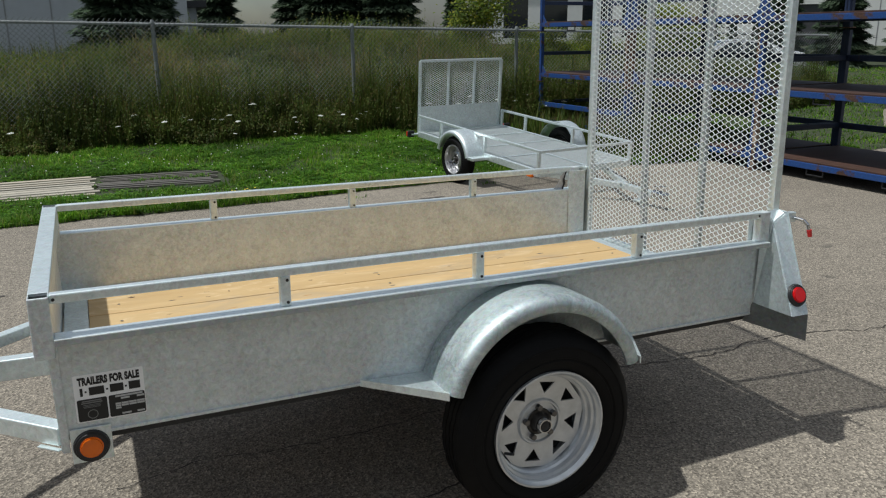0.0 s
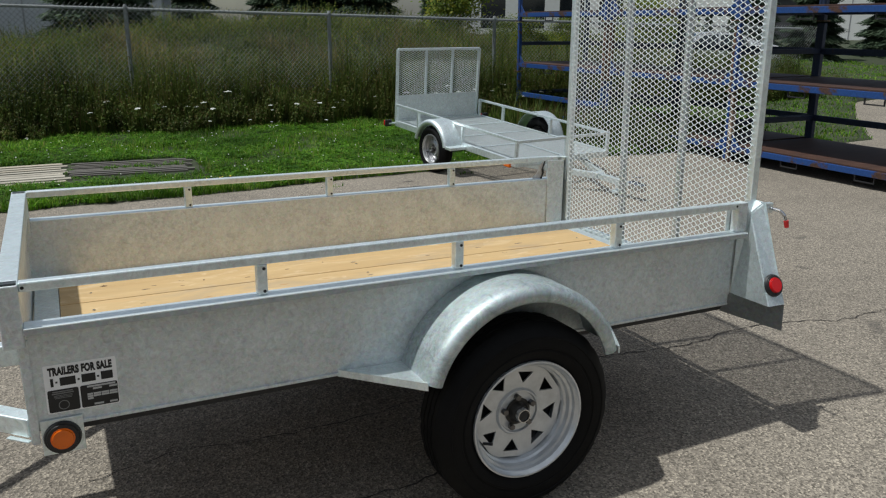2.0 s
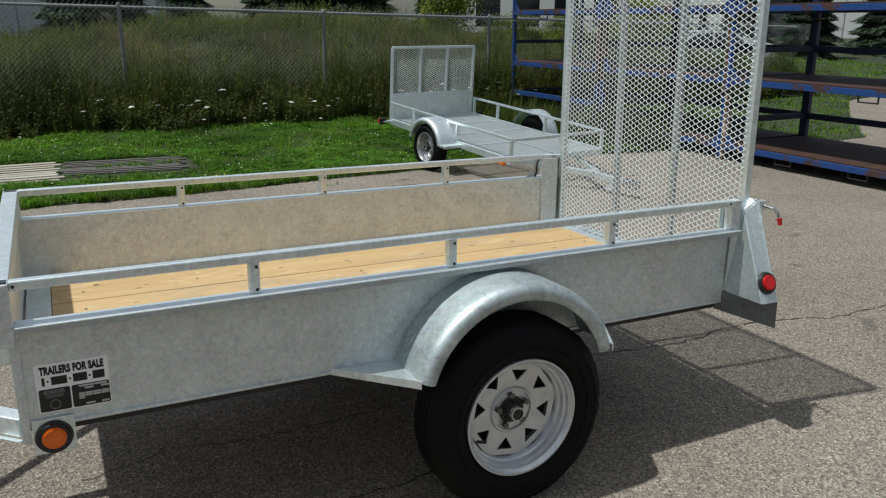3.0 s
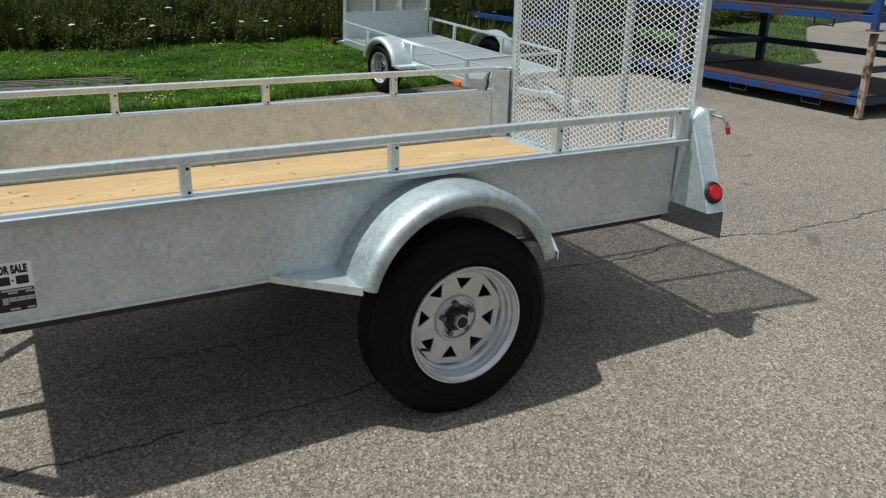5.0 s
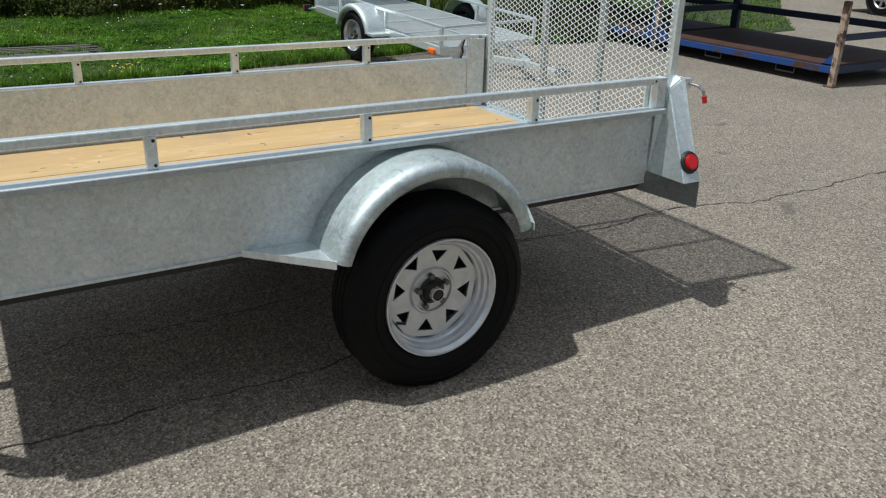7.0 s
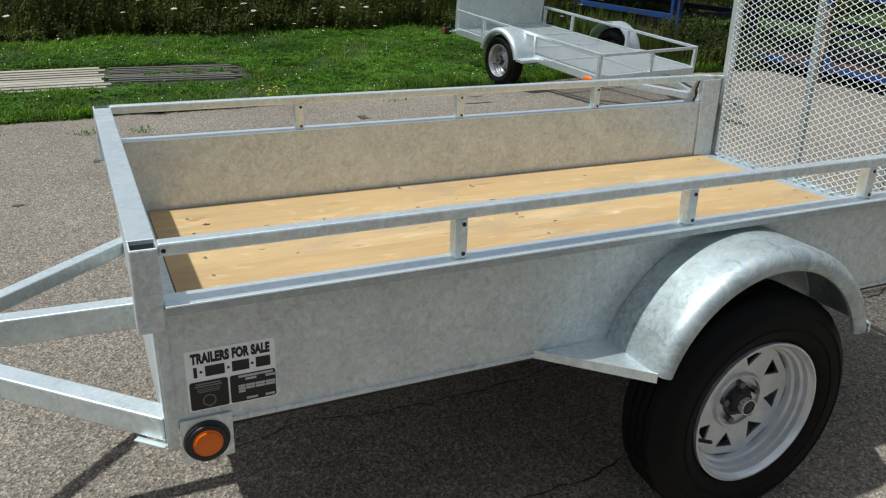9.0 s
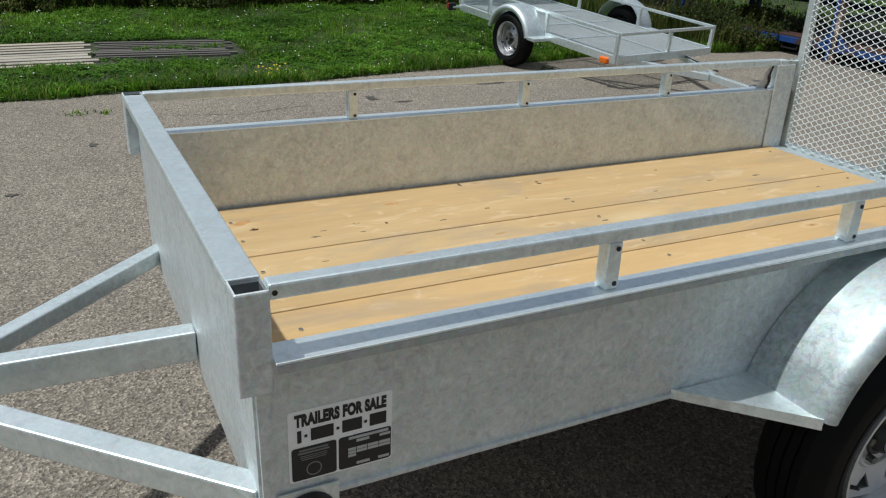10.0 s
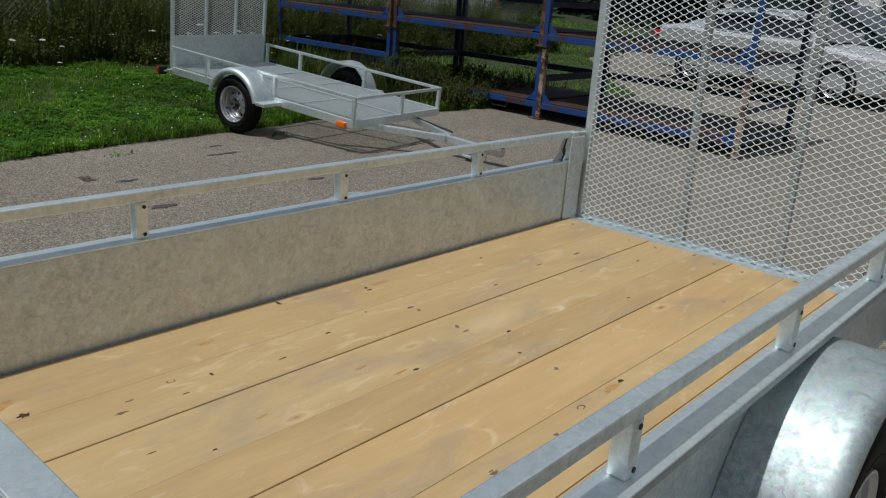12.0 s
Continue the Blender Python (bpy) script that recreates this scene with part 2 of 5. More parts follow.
def glassy(name, col, rough=0.08, coat=1.0):
    mat = material(name)
    tree, bsdf = links(mat)
    n = noise_of(tree, coords(tree), 30, 3)
    tree.links.new(ramp_of(tree, n, [(0.3, tuple(c * 0.85 for c in col)), (0.7, col)]), bsdf.inputs["Base Color"])
    bsdf.inputs["Roughness"].default_value = rough
    bsdf.inputs["Coat Weight"].default_value = coat
    bsdf.inputs["Coat Roughness"].default_value = 0.05
    return mat


M_ZINC = galvanised("galvanised steel", 0.74, 0.42, 0.82, 0.5, 1.3, 1.6)
M_SHEET = galvanised("dull galvanised sheet", 0.66, 0.46, 0.50, 0.62, 0.95, 2.2)
M_TUBE = galvanised("galvanised tube", 0.76, 0.42, 0.80, 0.5, 1.3, 1.4)
M_GUARD = galvanised("galvanised mudguard", 0.52, 0.52, 0.72, 1.1, 1.8, 0.8)
# Lighter copy of the zinc: sky sheen on flange tops put into the tone
M_FLANGE = galvanised("lightened flange zinc", 0.88, 0.40, 0.86, 0.4, 1.3, 1.6)
# Zinc copy darkened to hold the shade in post hollows and on flaps
M_ZINC_SHADE = galvanised("galvanised steel toned for shade", 0.2, 0.55, 0.5, 0.6, 1.0, 1.4)
M_MESH = galvanised("galvanised expanded metal", 0.65, 0.55, 0.15, 0.3)
M_FENCE = galvanised("weathered fence wire", 0.23, 0.6, 0.1, 0.5)
M_POST = galvanised("weathered fence post", 0.24, 0.6, 0.3, 0.6)
# Darker copy of the zinc: shade on flange lips and ramp bars
M_BAR = galvanised("darkened zinc", 0.44, 0.5, 0.5, 0.5, 1.2, 1.4)
M_ASPHALT = asphalt_material()
M_CRACK = plain("crack filled with dirt", (0.035, 0.03, 0.026), 0.95)
M_STAIN = plain("old oil stain", (0.075, 0.068, 0.06), 0.8, 0, 0.4, 90)
M_PINE = wood_material("fresh pine boards", (0.55, 0.39, 0.194), (0.455, 0.30, 0.135))
M_MAT_PALE = wood_material("sun-bleached slats", (0.50, 0.46, 0.38), (0.28, 0.25, 0.20), False, 1.0, 0.3)
M_MAT_GREY = wood_material("weathered grey slats", (0.12, 0.108, 0.094), (0.045, 0.04, 0.035), False, 1.0, 0.25)
M_TRAY = wood_material("dark stained plywood", (0.075, 0.034, 0.022), (0.03, 0.016, 0.012), False)
M_KNOT = plain("dark resin knot", (0.075, 0.032, 0.014), 0.5, 0, 0.6, 120)
M_FIGURE = plain("orange heartwood figure", (0.50, 0.27, 0.10), 0.55, 0, 0.22, 60)
M_BLUESTAIN = plain("grey pencil smudge", (0.17, 0.135, 0.10), 0.6, 0, 0.4, 90)
M_RUBBER = plain("black tyre rubber", (0.0045, 0.0045, 0.0047), 0.65, 0, 0.3, 30)
M_RUBBER.node_tree.nodes["Principled BSDF"].inputs["Specular IOR Level"].default_value = 0.16
M_RIM = plain("silver painted wheel", (0.64, 0.665, 0.685), 0.33, 0.6, 0.14, 22, 0.06)
M_NUT = plain("dull steel nut", (0.16, 0.155, 0.15), 0.4, 0.8, 0.3, 80)
M_GREASE = plain("grease-stained steel", (0.035, 0.033, 0.03), 0.4, 0.4, 0.4, 60)
M_BLACK = plain("black rubber", (0.015, 0.015, 0.016), 0.45)
M_DARK = plain("near-black steel", (0.03, 0.03, 0.032), 0.5, 0.3)
M_AMBER = glassy("amber lens", (0.82, 0.155, 0.0), 0.25, 0.25)
M_RED = glassy("red lens", (0.6, 0.006, 0.008), 0.2, 0.35)
M_REDCAP = plain("red plastic", (0.55, 0.02, 0.02), 0.4)
M_WHITE = plain("white sticker", (0.92, 0.92, 0.91), 0.45, 0, 0.04)
M_INK = plain("black print", (0.012, 0.012, 0.012), 0.5)
M_GREYINK = plain("grey print", (0.2, 0.2, 0.195), 0.5)
M_FORM = plain("grey form fields", (0.5, 0.5, 0.49), 0.5, 0, 0.1)
M_TAG = plain("cloudy plastic film", (0.55, 0.56, 0.57), 0.25, 0, 0.25, 60)
M_CHROME = plain("bright steel", (0.62, 0.62, 0.62), 0.22, 1.0, 0.05)
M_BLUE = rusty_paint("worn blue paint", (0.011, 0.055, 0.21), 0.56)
# Darker copy of the rack blue, with shade put into the colour
M_BLUE_SHADED = rusty_paint("shaded blue paint", (0.014, 0.03, 0.075), 0.66)
M_RUST = rusty_paint("rusty post paint", (0.42, 0.32, 0.24), 0.5)
M_RUSTED = rusty_paint("rust-brown post paint", (0.16, 0.085, 0.05), 0.48)
M_GRASS = leafy("lawn blades", [(0.0, (0.05, 0.14, 0.008)), (0.35, (0.10, 0.24, 0.015)), (0.75, (0.165, 0.34, 0.028)), (0.98, (0.30, 0.33, 0.10))])
M_CLOVER = leafy("clover leaves", [(0.0, (0.05, 0.15, 0.013)), (0.6, (0.10, 0.25, 0.024)), (1.0, (0.17, 0.33, 0.042))])
M_LAWN = leafy("dull mown lawn", [(0.0, (0.06, 0.085, 0.025)), (0.5, (0.10, 0.13, 0.035)), (1.0, (0.16, 0.17, 0.06))])
M_YELLOW = plain("yellow petals", (0.75, 0.55, 0.03), 0.6, 0, 0.1)
M_WEED = leafy("tall weeds", [(0.0, (0.045, 0.08, 0.016)), (0.45, (0.085, 0.135, 0.025)), (0.72, (0.13, 0.15, 0.038)), (1.0, (0.125, 0.09, 0.044))])
M_MEADOW = leafy("meadow", [(0.0, (0.08, 0.135, 0.025)), (0.45, (0.145, 0.215, 0.04)), (0.75, (0.205, 0.21, 0.065)), (1.0, (0.28, 0.205, 0.105))])
M_STRAW = leafy("dry straw stalks", [(0.0, (0.14, 0.11, 0.06)), (0.6, (0.28, 0.22, 0.12)), (1.0, (0.42, 0.34, 0.2))])
M_SPRUCE = leafy("spruce needles", [(0.0, (0.055, 0.085, 0.06)), (0.6, (0.095, 0.145, 0.10)), (1.0, (0.14, 0.19, 0.135))])
M_LEAF = leafy("yellow-green leaves", [(0.0, (0.07, 0.13, 0.015)), (0.6, (0.16, 0.22, 0.025)), (1.0, (0.3, 0.3, 0.04))])
M_BARK = plain("bark", (0.09, 0.065, 0.045), 0.9, 0, 0.4, 18, 0.6)
M_SOIL = plain("soil under grass", (0.032, 0.042, 0.016), 0.95, 0, 0.35, 6)
M_TURF = plain("thin mown turf", (0.085, 0.095, 0.04), 0.95, 0, 0.3, 6)
M_FLOWER = plain("white blossom", (0.75, 0.76, 0.7), 0.7, 0, 0.1)
M_STALK = plain("flower stalk", (0.09, 0.14, 0.04), 0.7)
M_CLAD = plain("pale grey cladding", (0.46, 0.48, 0.52), 0.55, 0, 0.05, 3)
M_WALLWHITE = plain("off-white wall", (0.68, 0.68, 0.66), 0.7, 0, 0.05, 3)
M_ROOF = plain("dark roof edge", (0.05, 0.05, 0.055), 0.6)
M_GLASSDARK = glassy("dark window glass", (0.02, 0.025, 0.03), 0.06, 0.6)
# For the added wall that keeps low sky light out
M_BLOCK = plain("grey block wall", (0.2, 0.195, 0.185), 0.85, 0, 0.15, 5)
M_CONCRETE = plain("pale concrete", (0.46, 0.45, 0.42), 0.85, 0, 0.12, 12)
M_SILVER = plain("silver car paint", (0.62, 0.63, 0.65), 0.28, 0.45, 0.03, 40, 0)
M_GREENCAR = plain("dark green car paint", (0.006, 0.018, 0.016), 0.25, 0.0, 0.04, 40, 0)
M_TRIM = plain("grey bumper", (0.30, 0.30, 0.31), 0.45, 0.3, 0.05)
M_ALLOY = plain("alloy wheel", (0.55, 0.55, 0.56), 0.3, 0.8, 0.05)
M_LAMP = glassy("lamp glass", (0.7, 0.7, 0.68), 0.1)


# ---- building blocks ----
def part(name, bm, mat, parent=None, label="", smooth=False):
    """Link a bmesh as one mesh object, under its thing or part."""
    me = bpy.data.meshes.new(name)
    bm.normal_update()
    bm.to_mesh(me)
    bm.free()
    me.materials.append(mat)
    if smooth:
        me.shade_smooth()
        me.set_sharp_from_angle(angle=radians(32))
    ob = new(name, me)
    if parent is not None:
        ob.parent = parent
    if label:
        ob["label"] = label
    return ob


def raw(name, verts, faces, mat, parent=None, label="", smooth=False):
    me = bpy.data.meshes.new(name)
    me.from_pydata(verts, [], faces)
    me.materials.append(mat)
    if smooth:
        me.shade_smooth()
    ob = new(name, me)
    if parent is not None:
        ob.parent = parent
    if label:
        ob["label"] = label
    return ob


def thing(name, m, label, category, group="", kind=""):
    ob = new(name)
    ob.empty_display_size = 0.1
    ob.matrix_basis = m
    return tagged(ob, label, category, group, kind)


def add_box(bm, a, b, bevel=0.0, m=None):
    """A box between two corners, with softened edges."""
    a, b = Vector(a), Vector(b)
    size, mid = b - a, (a + b) / 2
    made = bmesh.ops.create_cube(bm, size=1.0, matrix=Matrix.Translation(mid) @ Matrix.Diagonal((*size, 1)))
    verts = made["verts"]
    if bevel:
        edges = list({e for v in verts for e in v.link_edges})
        out = bmesh.ops.bevel(bm, geom=edges, offset=bevel, segments=2, affect="EDGES", profile=0.5)
        verts = list({v for f in out["faces"] for v in f.verts} | {v for v in verts if v.is_valid})
    if m is not None:
        bmesh.ops.transform(bm, matrix=m, verts=verts)
    return bm


def box(a, b, bevel=0.0, m=None):
    return add_box(bmesh.new(), a, b, bevel, m)


def along(p, q, up=(0, 0, 1)):
    """A frame at p whose x runs to q."""
    p, q = Vector(p), Vector(q)
    x = (q - p).normalized()
    if abs(x.dot(Vector(up))) > 0.99:
        up = (1, 0, 0)
    y = Vector(up).cross(x).normalized()
    z = x.cross(y)
    m = Matrix((x, y, z)).transposed().to_4x4()
    m.translation = p
    return m, (q - p).length


def tube(p, q, w, h, bevel=0.004, bm=None):
    """A square tube from p to q, w wide and h high, its middle on the line."""
    m, length = along(p, q)
    return add_box(bm or bmesh.new(), (0, -w / 2, -h / 2), (length, w / 2, h / 2), bevel, m)


def rod(p, q, r, bm=None, segments=10, r2=None):
    bm = bm or bmesh.new()
    p, q = Vector(p), Vector(q)
    m = Matrix.Translation((p + q) / 2) @ (q - p).to_track_quat("Z", "Y").to_matrix().to_4x4()
    bmesh.ops.create_cone(bm, cap_ends=True, segments=segments, radius1=r, radius2=r if r2 is None else r2, depth=(q - p).length, matrix=m)
    return bm


def lathe(profile, segments=48, axis="Y", centre=(0, 0, 0), closed=False):
    """Turn (radius, along) pairs round the y axis."""
    bm = bmesh.new()
    rings = []
    for r, a in profile:
        ring = []
        for k in range(segments):
            t = 2 * math.pi * k / segments
            ring.append(bm.verts.new((centre[0] + r * math.cos(t), centre[1] + a, centre[2] + r * math.sin(t))))
        rings.append(ring)
    pairs = list(zip(rings, rings[1:])) + ([(rings[-1], rings[0])] if closed else [])
    for u, v in pairs:
        for k in range(segments):
            j = (k + 1) % segments
            bm.faces.new((u[k], u[j], v[j], v[k]))
    bmesh.ops.recalc_face_normals(bm, faces=bm.faces)
    return bm


def plate(points, thick, bm=None):
    """A flat sheet with the given outline and thickness."""
    bm = bm or bmesh.new()
    vs = [bm.verts.new(p) for p in points]
    f = bm.faces.new(vs)
    f.normal_update()
    n = f.normal.copy()
    out = bmesh.ops.extrude_face_region(bm, geom=[f])
    bmesh.ops.translate(bm, verts=[v for v in out["geom"] if isinstance(v, bmesh.types.BMVert)], vec=n * thick)
    bmesh.ops.recalc_face_normals(bm, faces=bm.faces)
    return bm


def rounded_card(x0, x1, z0, z1, r, y, thick):
    """A thin upright card with rounded corners, its face at y."""
    ring = []
    for cx, cz, start in ((x1 - r, z1 - r, 0), (x0 + r, z1 - r, 90), (x0 + r, z0 + r, 180), (x1 - r, z0 + r, 270)):
        for k in range(5):
            a = radians(start + 22.5 * k)
            ring.append((cx + r * math.cos(a), y + thick, cz + r * math.sin(a)))
    bm = bmesh.new()
    f = bm.faces.new([bm.verts.new(q) for q in ring])
    out = bmesh.ops.extrude_face_region(bm, geom=[f])
    bmesh.ops.translate(bm, verts=[v for v in out["geom"] if isinstance(v, bmesh.types.BMVert)], vec=(0, -thick, 0))
    bmesh.ops.recalc_face_normals(bm, faces=bm.faces)
    return bm


def expanded_metal(width, height, long_way, short_way, strand, depth, centre_x=0.0):
    """Strands of expanded metal in the y-z plane, from (0, 0) to (width, height)."""
    verts, faces = [], []
    c, s = math.cos(radians(-27)), math.sin(radians(-27))
    corners = [(depth * 0.5 * i, strand * 0.5 * j) for i, j in ((-1, -1), (1, -1), (1, 1), (-1, 1))]
    corners = [(x * c - z * s, x * s + z * c) for x, z in corners]
    rows = int(height / short_way * 2)
    half = long_way / 2
    steps = int(width / half)
    flat = half * 0.16
    for j in range(rows):
        z0 = short_way * 0.5 * (j + 0.5)
        last = None
        for i in range(steps + 1):
            rise = 1 if (i + j) % 2 else -1
            for e in (-flat, flat):
                y = min(width, max(0.0, i * half + e))
                base = len(verts)
                verts += [(centre_x + rise * 0.0016 + dx, y, z0 + rise * short_way * 0.235 + dz) for dx, dz in corners]
                if last is not None:
                    for k in range(4):
                        n = (k + 1) % 4
                        faces.append((last + k, last + n, base + n, base + k))
                last = base
    return verts, faces


def lettering(text, size, m, mat, parent, name="lettering"):
    """Writing as a mesh, in the built-in font, squeezed to size = (width, height)."""
    cu = bpy.data.curves.new(name, "FONT")
    cu.body, cu.offset, cu.extrude, cu.space_character = text, 0.062, 0.002, 1.07
    ob = new(name, cu)
    bpy.context.view_layer.update()
    me = bpy.data.meshes.new_from_object(ob.evaluated_get(bpy.context.evaluated_depsgraph_get()))
    bpy.data.objects.remove(ob)
    xs, ys = [v.co.x for v in me.vertices], [v.co.y for v in me.vertices]
    sx, sy = size[0] / (max(xs) - min(xs)), size[1] / (max(ys) - min(ys))
    me.transform(Matrix.Diagonal((sx, sy, 0.3, 1)) @ Matrix.Translation((-min(xs), -min(ys), 0)))
    me.transform(m)
    me.materials.clear()
    me.materials.append(mat)
    out = new(name, me)
    out.parent = parent
    return out


def blades(name, spots, mat, label, category, high, wide, lean=0.35, parent=None):
    """Many bent blades, one island each. spots: x, y, z, scale."""
    rng = np.random.default_rng(len(spots))
    n = len(spots)
    p = np.array(spots)
    h = high * p[:, 3] * rng.uniform(0.55, 1.3, n)
    w = wide * rng.uniform(0.6, 1.3, n) * np.clip(p[:, 3], 0.6, 2)
    a = rng.uniform(0, 2 * math.pi, n)
    l = lean * h * rng.uniform(0.1, 1.6, n)
    across = np.stack([-np.sin(a), np.cos(a), np.zeros(n)], 1) * w[:, None] * 0.5
    out = np.stack([np.cos(a), np.sin(a), np.zeros(n)], 1)
    up = np.array([0, 0, 1.0])
    root = p[:, :3]
    mid = root + out * (l * 0.3)[:, None] + up * (h * 0.6)[:, None]
    tip = root + out * l[:, None] + up * h[:, None]
    v = np.stack([root - across, root + across, mid + across * 0.8, mid - across * 0.8, tip], 1).reshape(-1, 3)
    base = np.arange(n) * 5
    f = np.concatenate([np.stack([base, base + 1, base + 2], 1), np.stack([base, base + 2, base + 3], 1), np.stack([base + 3, base + 2, base + 4], 1)])
    me = bpy.data.meshes.new(name)
    me.from_pydata(v.tolist(), [], f.tolist())
    me.materials.append(mat)
    ob = new(name, me)
    return tagged(ob, label, category, kind="stuff")


# ---- ground and setting ----
EDGE_X = [-60, -0.6, 0.3, 1.1, 3.5, 5.2, 7.0, 9.2, 10.9, 13.0, 16.0, 30.0, 90.0]
EDGE_Y = [5.6, 5.55, 5.63, 5.60, 5.83, 6.02, 5.85, 5.4, 5.5, 7.4, 9.7, 13.0, 15.0]


def lawn_edge(x):
    return float(np.interp(x, EDGE_X, EDGE_Y)) + 0.05 * noise.noise((x * 2.3, 0.3, 0.0)) + 0.03 * noise.noise((x * 9.0, 4.0, 0.0))


def lawn_height(x, y):
    """A flat verge that climbs into a bank behind the fence."""
    rise = min(1.0, max(0.0, (y - 10.0) / 8.0))
    rise = rise * rise * (3 - 2 * rise)
    fade = 1.0 - 0.65 * min(1.0, max(0.0, (x - 8.0) / 6.0))
    fade *= 0.62 + 0.38 * min(1.0, max(0.0, (x + 1.0) / 5.0))
    wave = 0.22 * noise.noise((x * 0.16, y * 0.13, 2.0)) * rise
    return 0.015 + 0.028 * min(4.0, max(0.0, y - 6.2)) + 1.28 * rise * fade + wave + 0.02 * noise.noise((x * 0.9, y * 0.9, 0.0))


def ground_sheet():
    bm = bmesh.new()
    bmesh.ops.create_grid(bm, x_segments=2, y_segments=2, size=900)
    return tagged(part("ground", bm, M_ASPHALT), "worn grey asphalt yard with aggregate showing and cracks", "ground", kind="structure")


def lawn_sheet():
    xs = [-60, -30, -15] + [-8 + 0.35 * k for k in range(70)] + [18, 22, 30, 45, 90]
    steps = [0, 0.06, 0.3, 0.8, 1.4, 2.2, 3.2, 4.2, 5, 6, 7, 8.5, 10, 12, 14, 18, 25, 40, 80, 200]
    verts, faces = [], []
    for x in xs:
        e = lawn_edge(x)
        for k, s in enumerate(steps):
            y = e + s
            verts.append((x, y, -0.03 if k == 0 else lawn_height(x, y)))
    n = len(steps)
    for i in range(len(xs) - 1):
        for k in range(n - 1):
            a = i * n + k
            faces.append((a, a + n, a + n + 1, a + 1))
    return tagged(raw("lawn", verts, faces, M_SOIL, smooth=True), "grass verge rising to a bank behind the fence", "lawn", kind="structure")


def ribbon(points, width, mat, parent, name, seed, z=0.004):
    """A thin crooked strip on the ground through the given places."""
    rng = random.Random(seed)
    line = []
    for (x0, y0), (x1, y1) in zip(points, points[1:]):
        n = max(2, int(math.hypot(x1 - x0, y1 - y0) / 0.035))
        for k in range(n):
            f = k / n
            line.append((x0 + (x1 - x0) * f, y0 + (y1 - y0) * f))
    verts, faces = [], []
    off = 0.0
    for k, (x, y) in enumerate(line):
        q = line[min(k + 1, len(line) - 1)]
        p = line[max(k - 1, 0)]
        d = Vector((q[0] - p[0], q[1] - p[1])).normalized()
        off = off * 0.75 + rng.uniform(-0.016, 0.016)
        w = width * rng.uniform(0.25, 1.1) * 0.5
        nx, ny = -d.y, d.x
        verts += [(x + nx * (off + w), y + ny * (off + w), z), (x + nx * (off - w), y + ny * (off - w), z)]
        if k:
            b = 2 * k
            faces.append((b - 2, b - 1, b + 1, b))
    return raw(name, verts, faces, mat, parent)


def blot(x, y, rx, ry, parent, seed):
    rng = random.Random(seed)
    ring = []
    for k in range(18):
        t = 2 * math.pi * k / 18
        r = rng.uniform(0.35, 1.15)
        ring.append((x + rx * r * math.cos(t), y + ry * r * math.sin(t), 0.004))
    return raw("oil_stain", ring, [tuple(range(18))], M_STAIN, parent)


ground = ground_sheet()
lawn_sheet()
CRACKS = [
    [(2.1, 0.83), (2.35, 0.776), (2.85, 0.718), (3.42, 0.763), (3.95, 0.615), (5.3, 0.637), (6.6, 0.45)],
    [(-1.6, 0.2), (0.04, 0.15), (0.6, 0.174), (1.06, 0.16), (1.3, 0.2)],
    [(0.08, 0.66), (0.47, 0.752), (0.84, 0.675), (1.5, 0.72), (2.1, 0.83)],
    [(0.3, 4.9), (1.0, 4.72), (1.6, 4.85)],
]
for i, c in enumerate(CRACKS):
    ribbon(c, 0.009 if i < 2 else 0.007, M_CRACK, ground, "crack", i)
for i, (x, y, rx, ry) in enumerate([(2.17, 4.07, 0.09, 0.05), (2.09, 4.96, 0.05, 0.06), (3.44, 4.12, 0.08, 0.03), (3.43, 5.44, 0.09, 0.02), (3.24, 5.15, 0.07, 0.03), (3.38, 5.15, 0.1, 0.03),
                                    (-0.04, 4.26, 0.03, 0.05), (2.08, 4.9, 0.06, 0.06), (-0.49, 3.44, 0.05, 0.03), (2.3, 4.75, 0.12, 0.03)]):
    blot(x, y, rx, ry, ground, i)


def slab(name, outline, z, mat, label, category):
    bm = plate([(x, y, -0.05) for x, y in outline], z + 0.05)
    return tagged(part(name, bm, mat), label, category, kind="structure")


def across(s, o):
    """A place beside the far street: s metres along it, o metres across it."""
    return 0.582 * s + 0.813 * o, 0.813 * s - 0.582 * o


def strip(o0, o1):
    return [across(0, o0), across(0, o1), across(70, o1), across(70, o0)]


slab("lawn_2", strip(14.75, 24.8), 0.05, M_TURF, "mown lawn in front of the far building", "lawn")
slab("kerb", strip(14.4, 14.75), 0.055, M_CONCRETE, "pale concrete kerb along the far lawn", "kerb")
slab("pavement", strip(24.8, 27.6), 0.07, M_CONCRETE, "pale concrete walk beside the far building", "pavement")
slab("lawn_3", [(15.75, 2.62), (16.1, 2.15), (16.8, 1.85), (17.2, 1.95), (17.1, 2.5), (16.4, 2.95)], 0.03, M_TURF, "small grass island at the edge of the yard", "lawn")


def sky_block_wall():
    """An unseen wall, added behind the camera to block low sky light."""
    bm = box((-40, -14.4, -0.05), (36, -14.0, 5.5), 0.02)
    return tagged(part("sky_blocker", bm, M_BLOCK), "added unseen grey wall that blocks low sky light", "wall", kind="structure")


sky_block_wall()


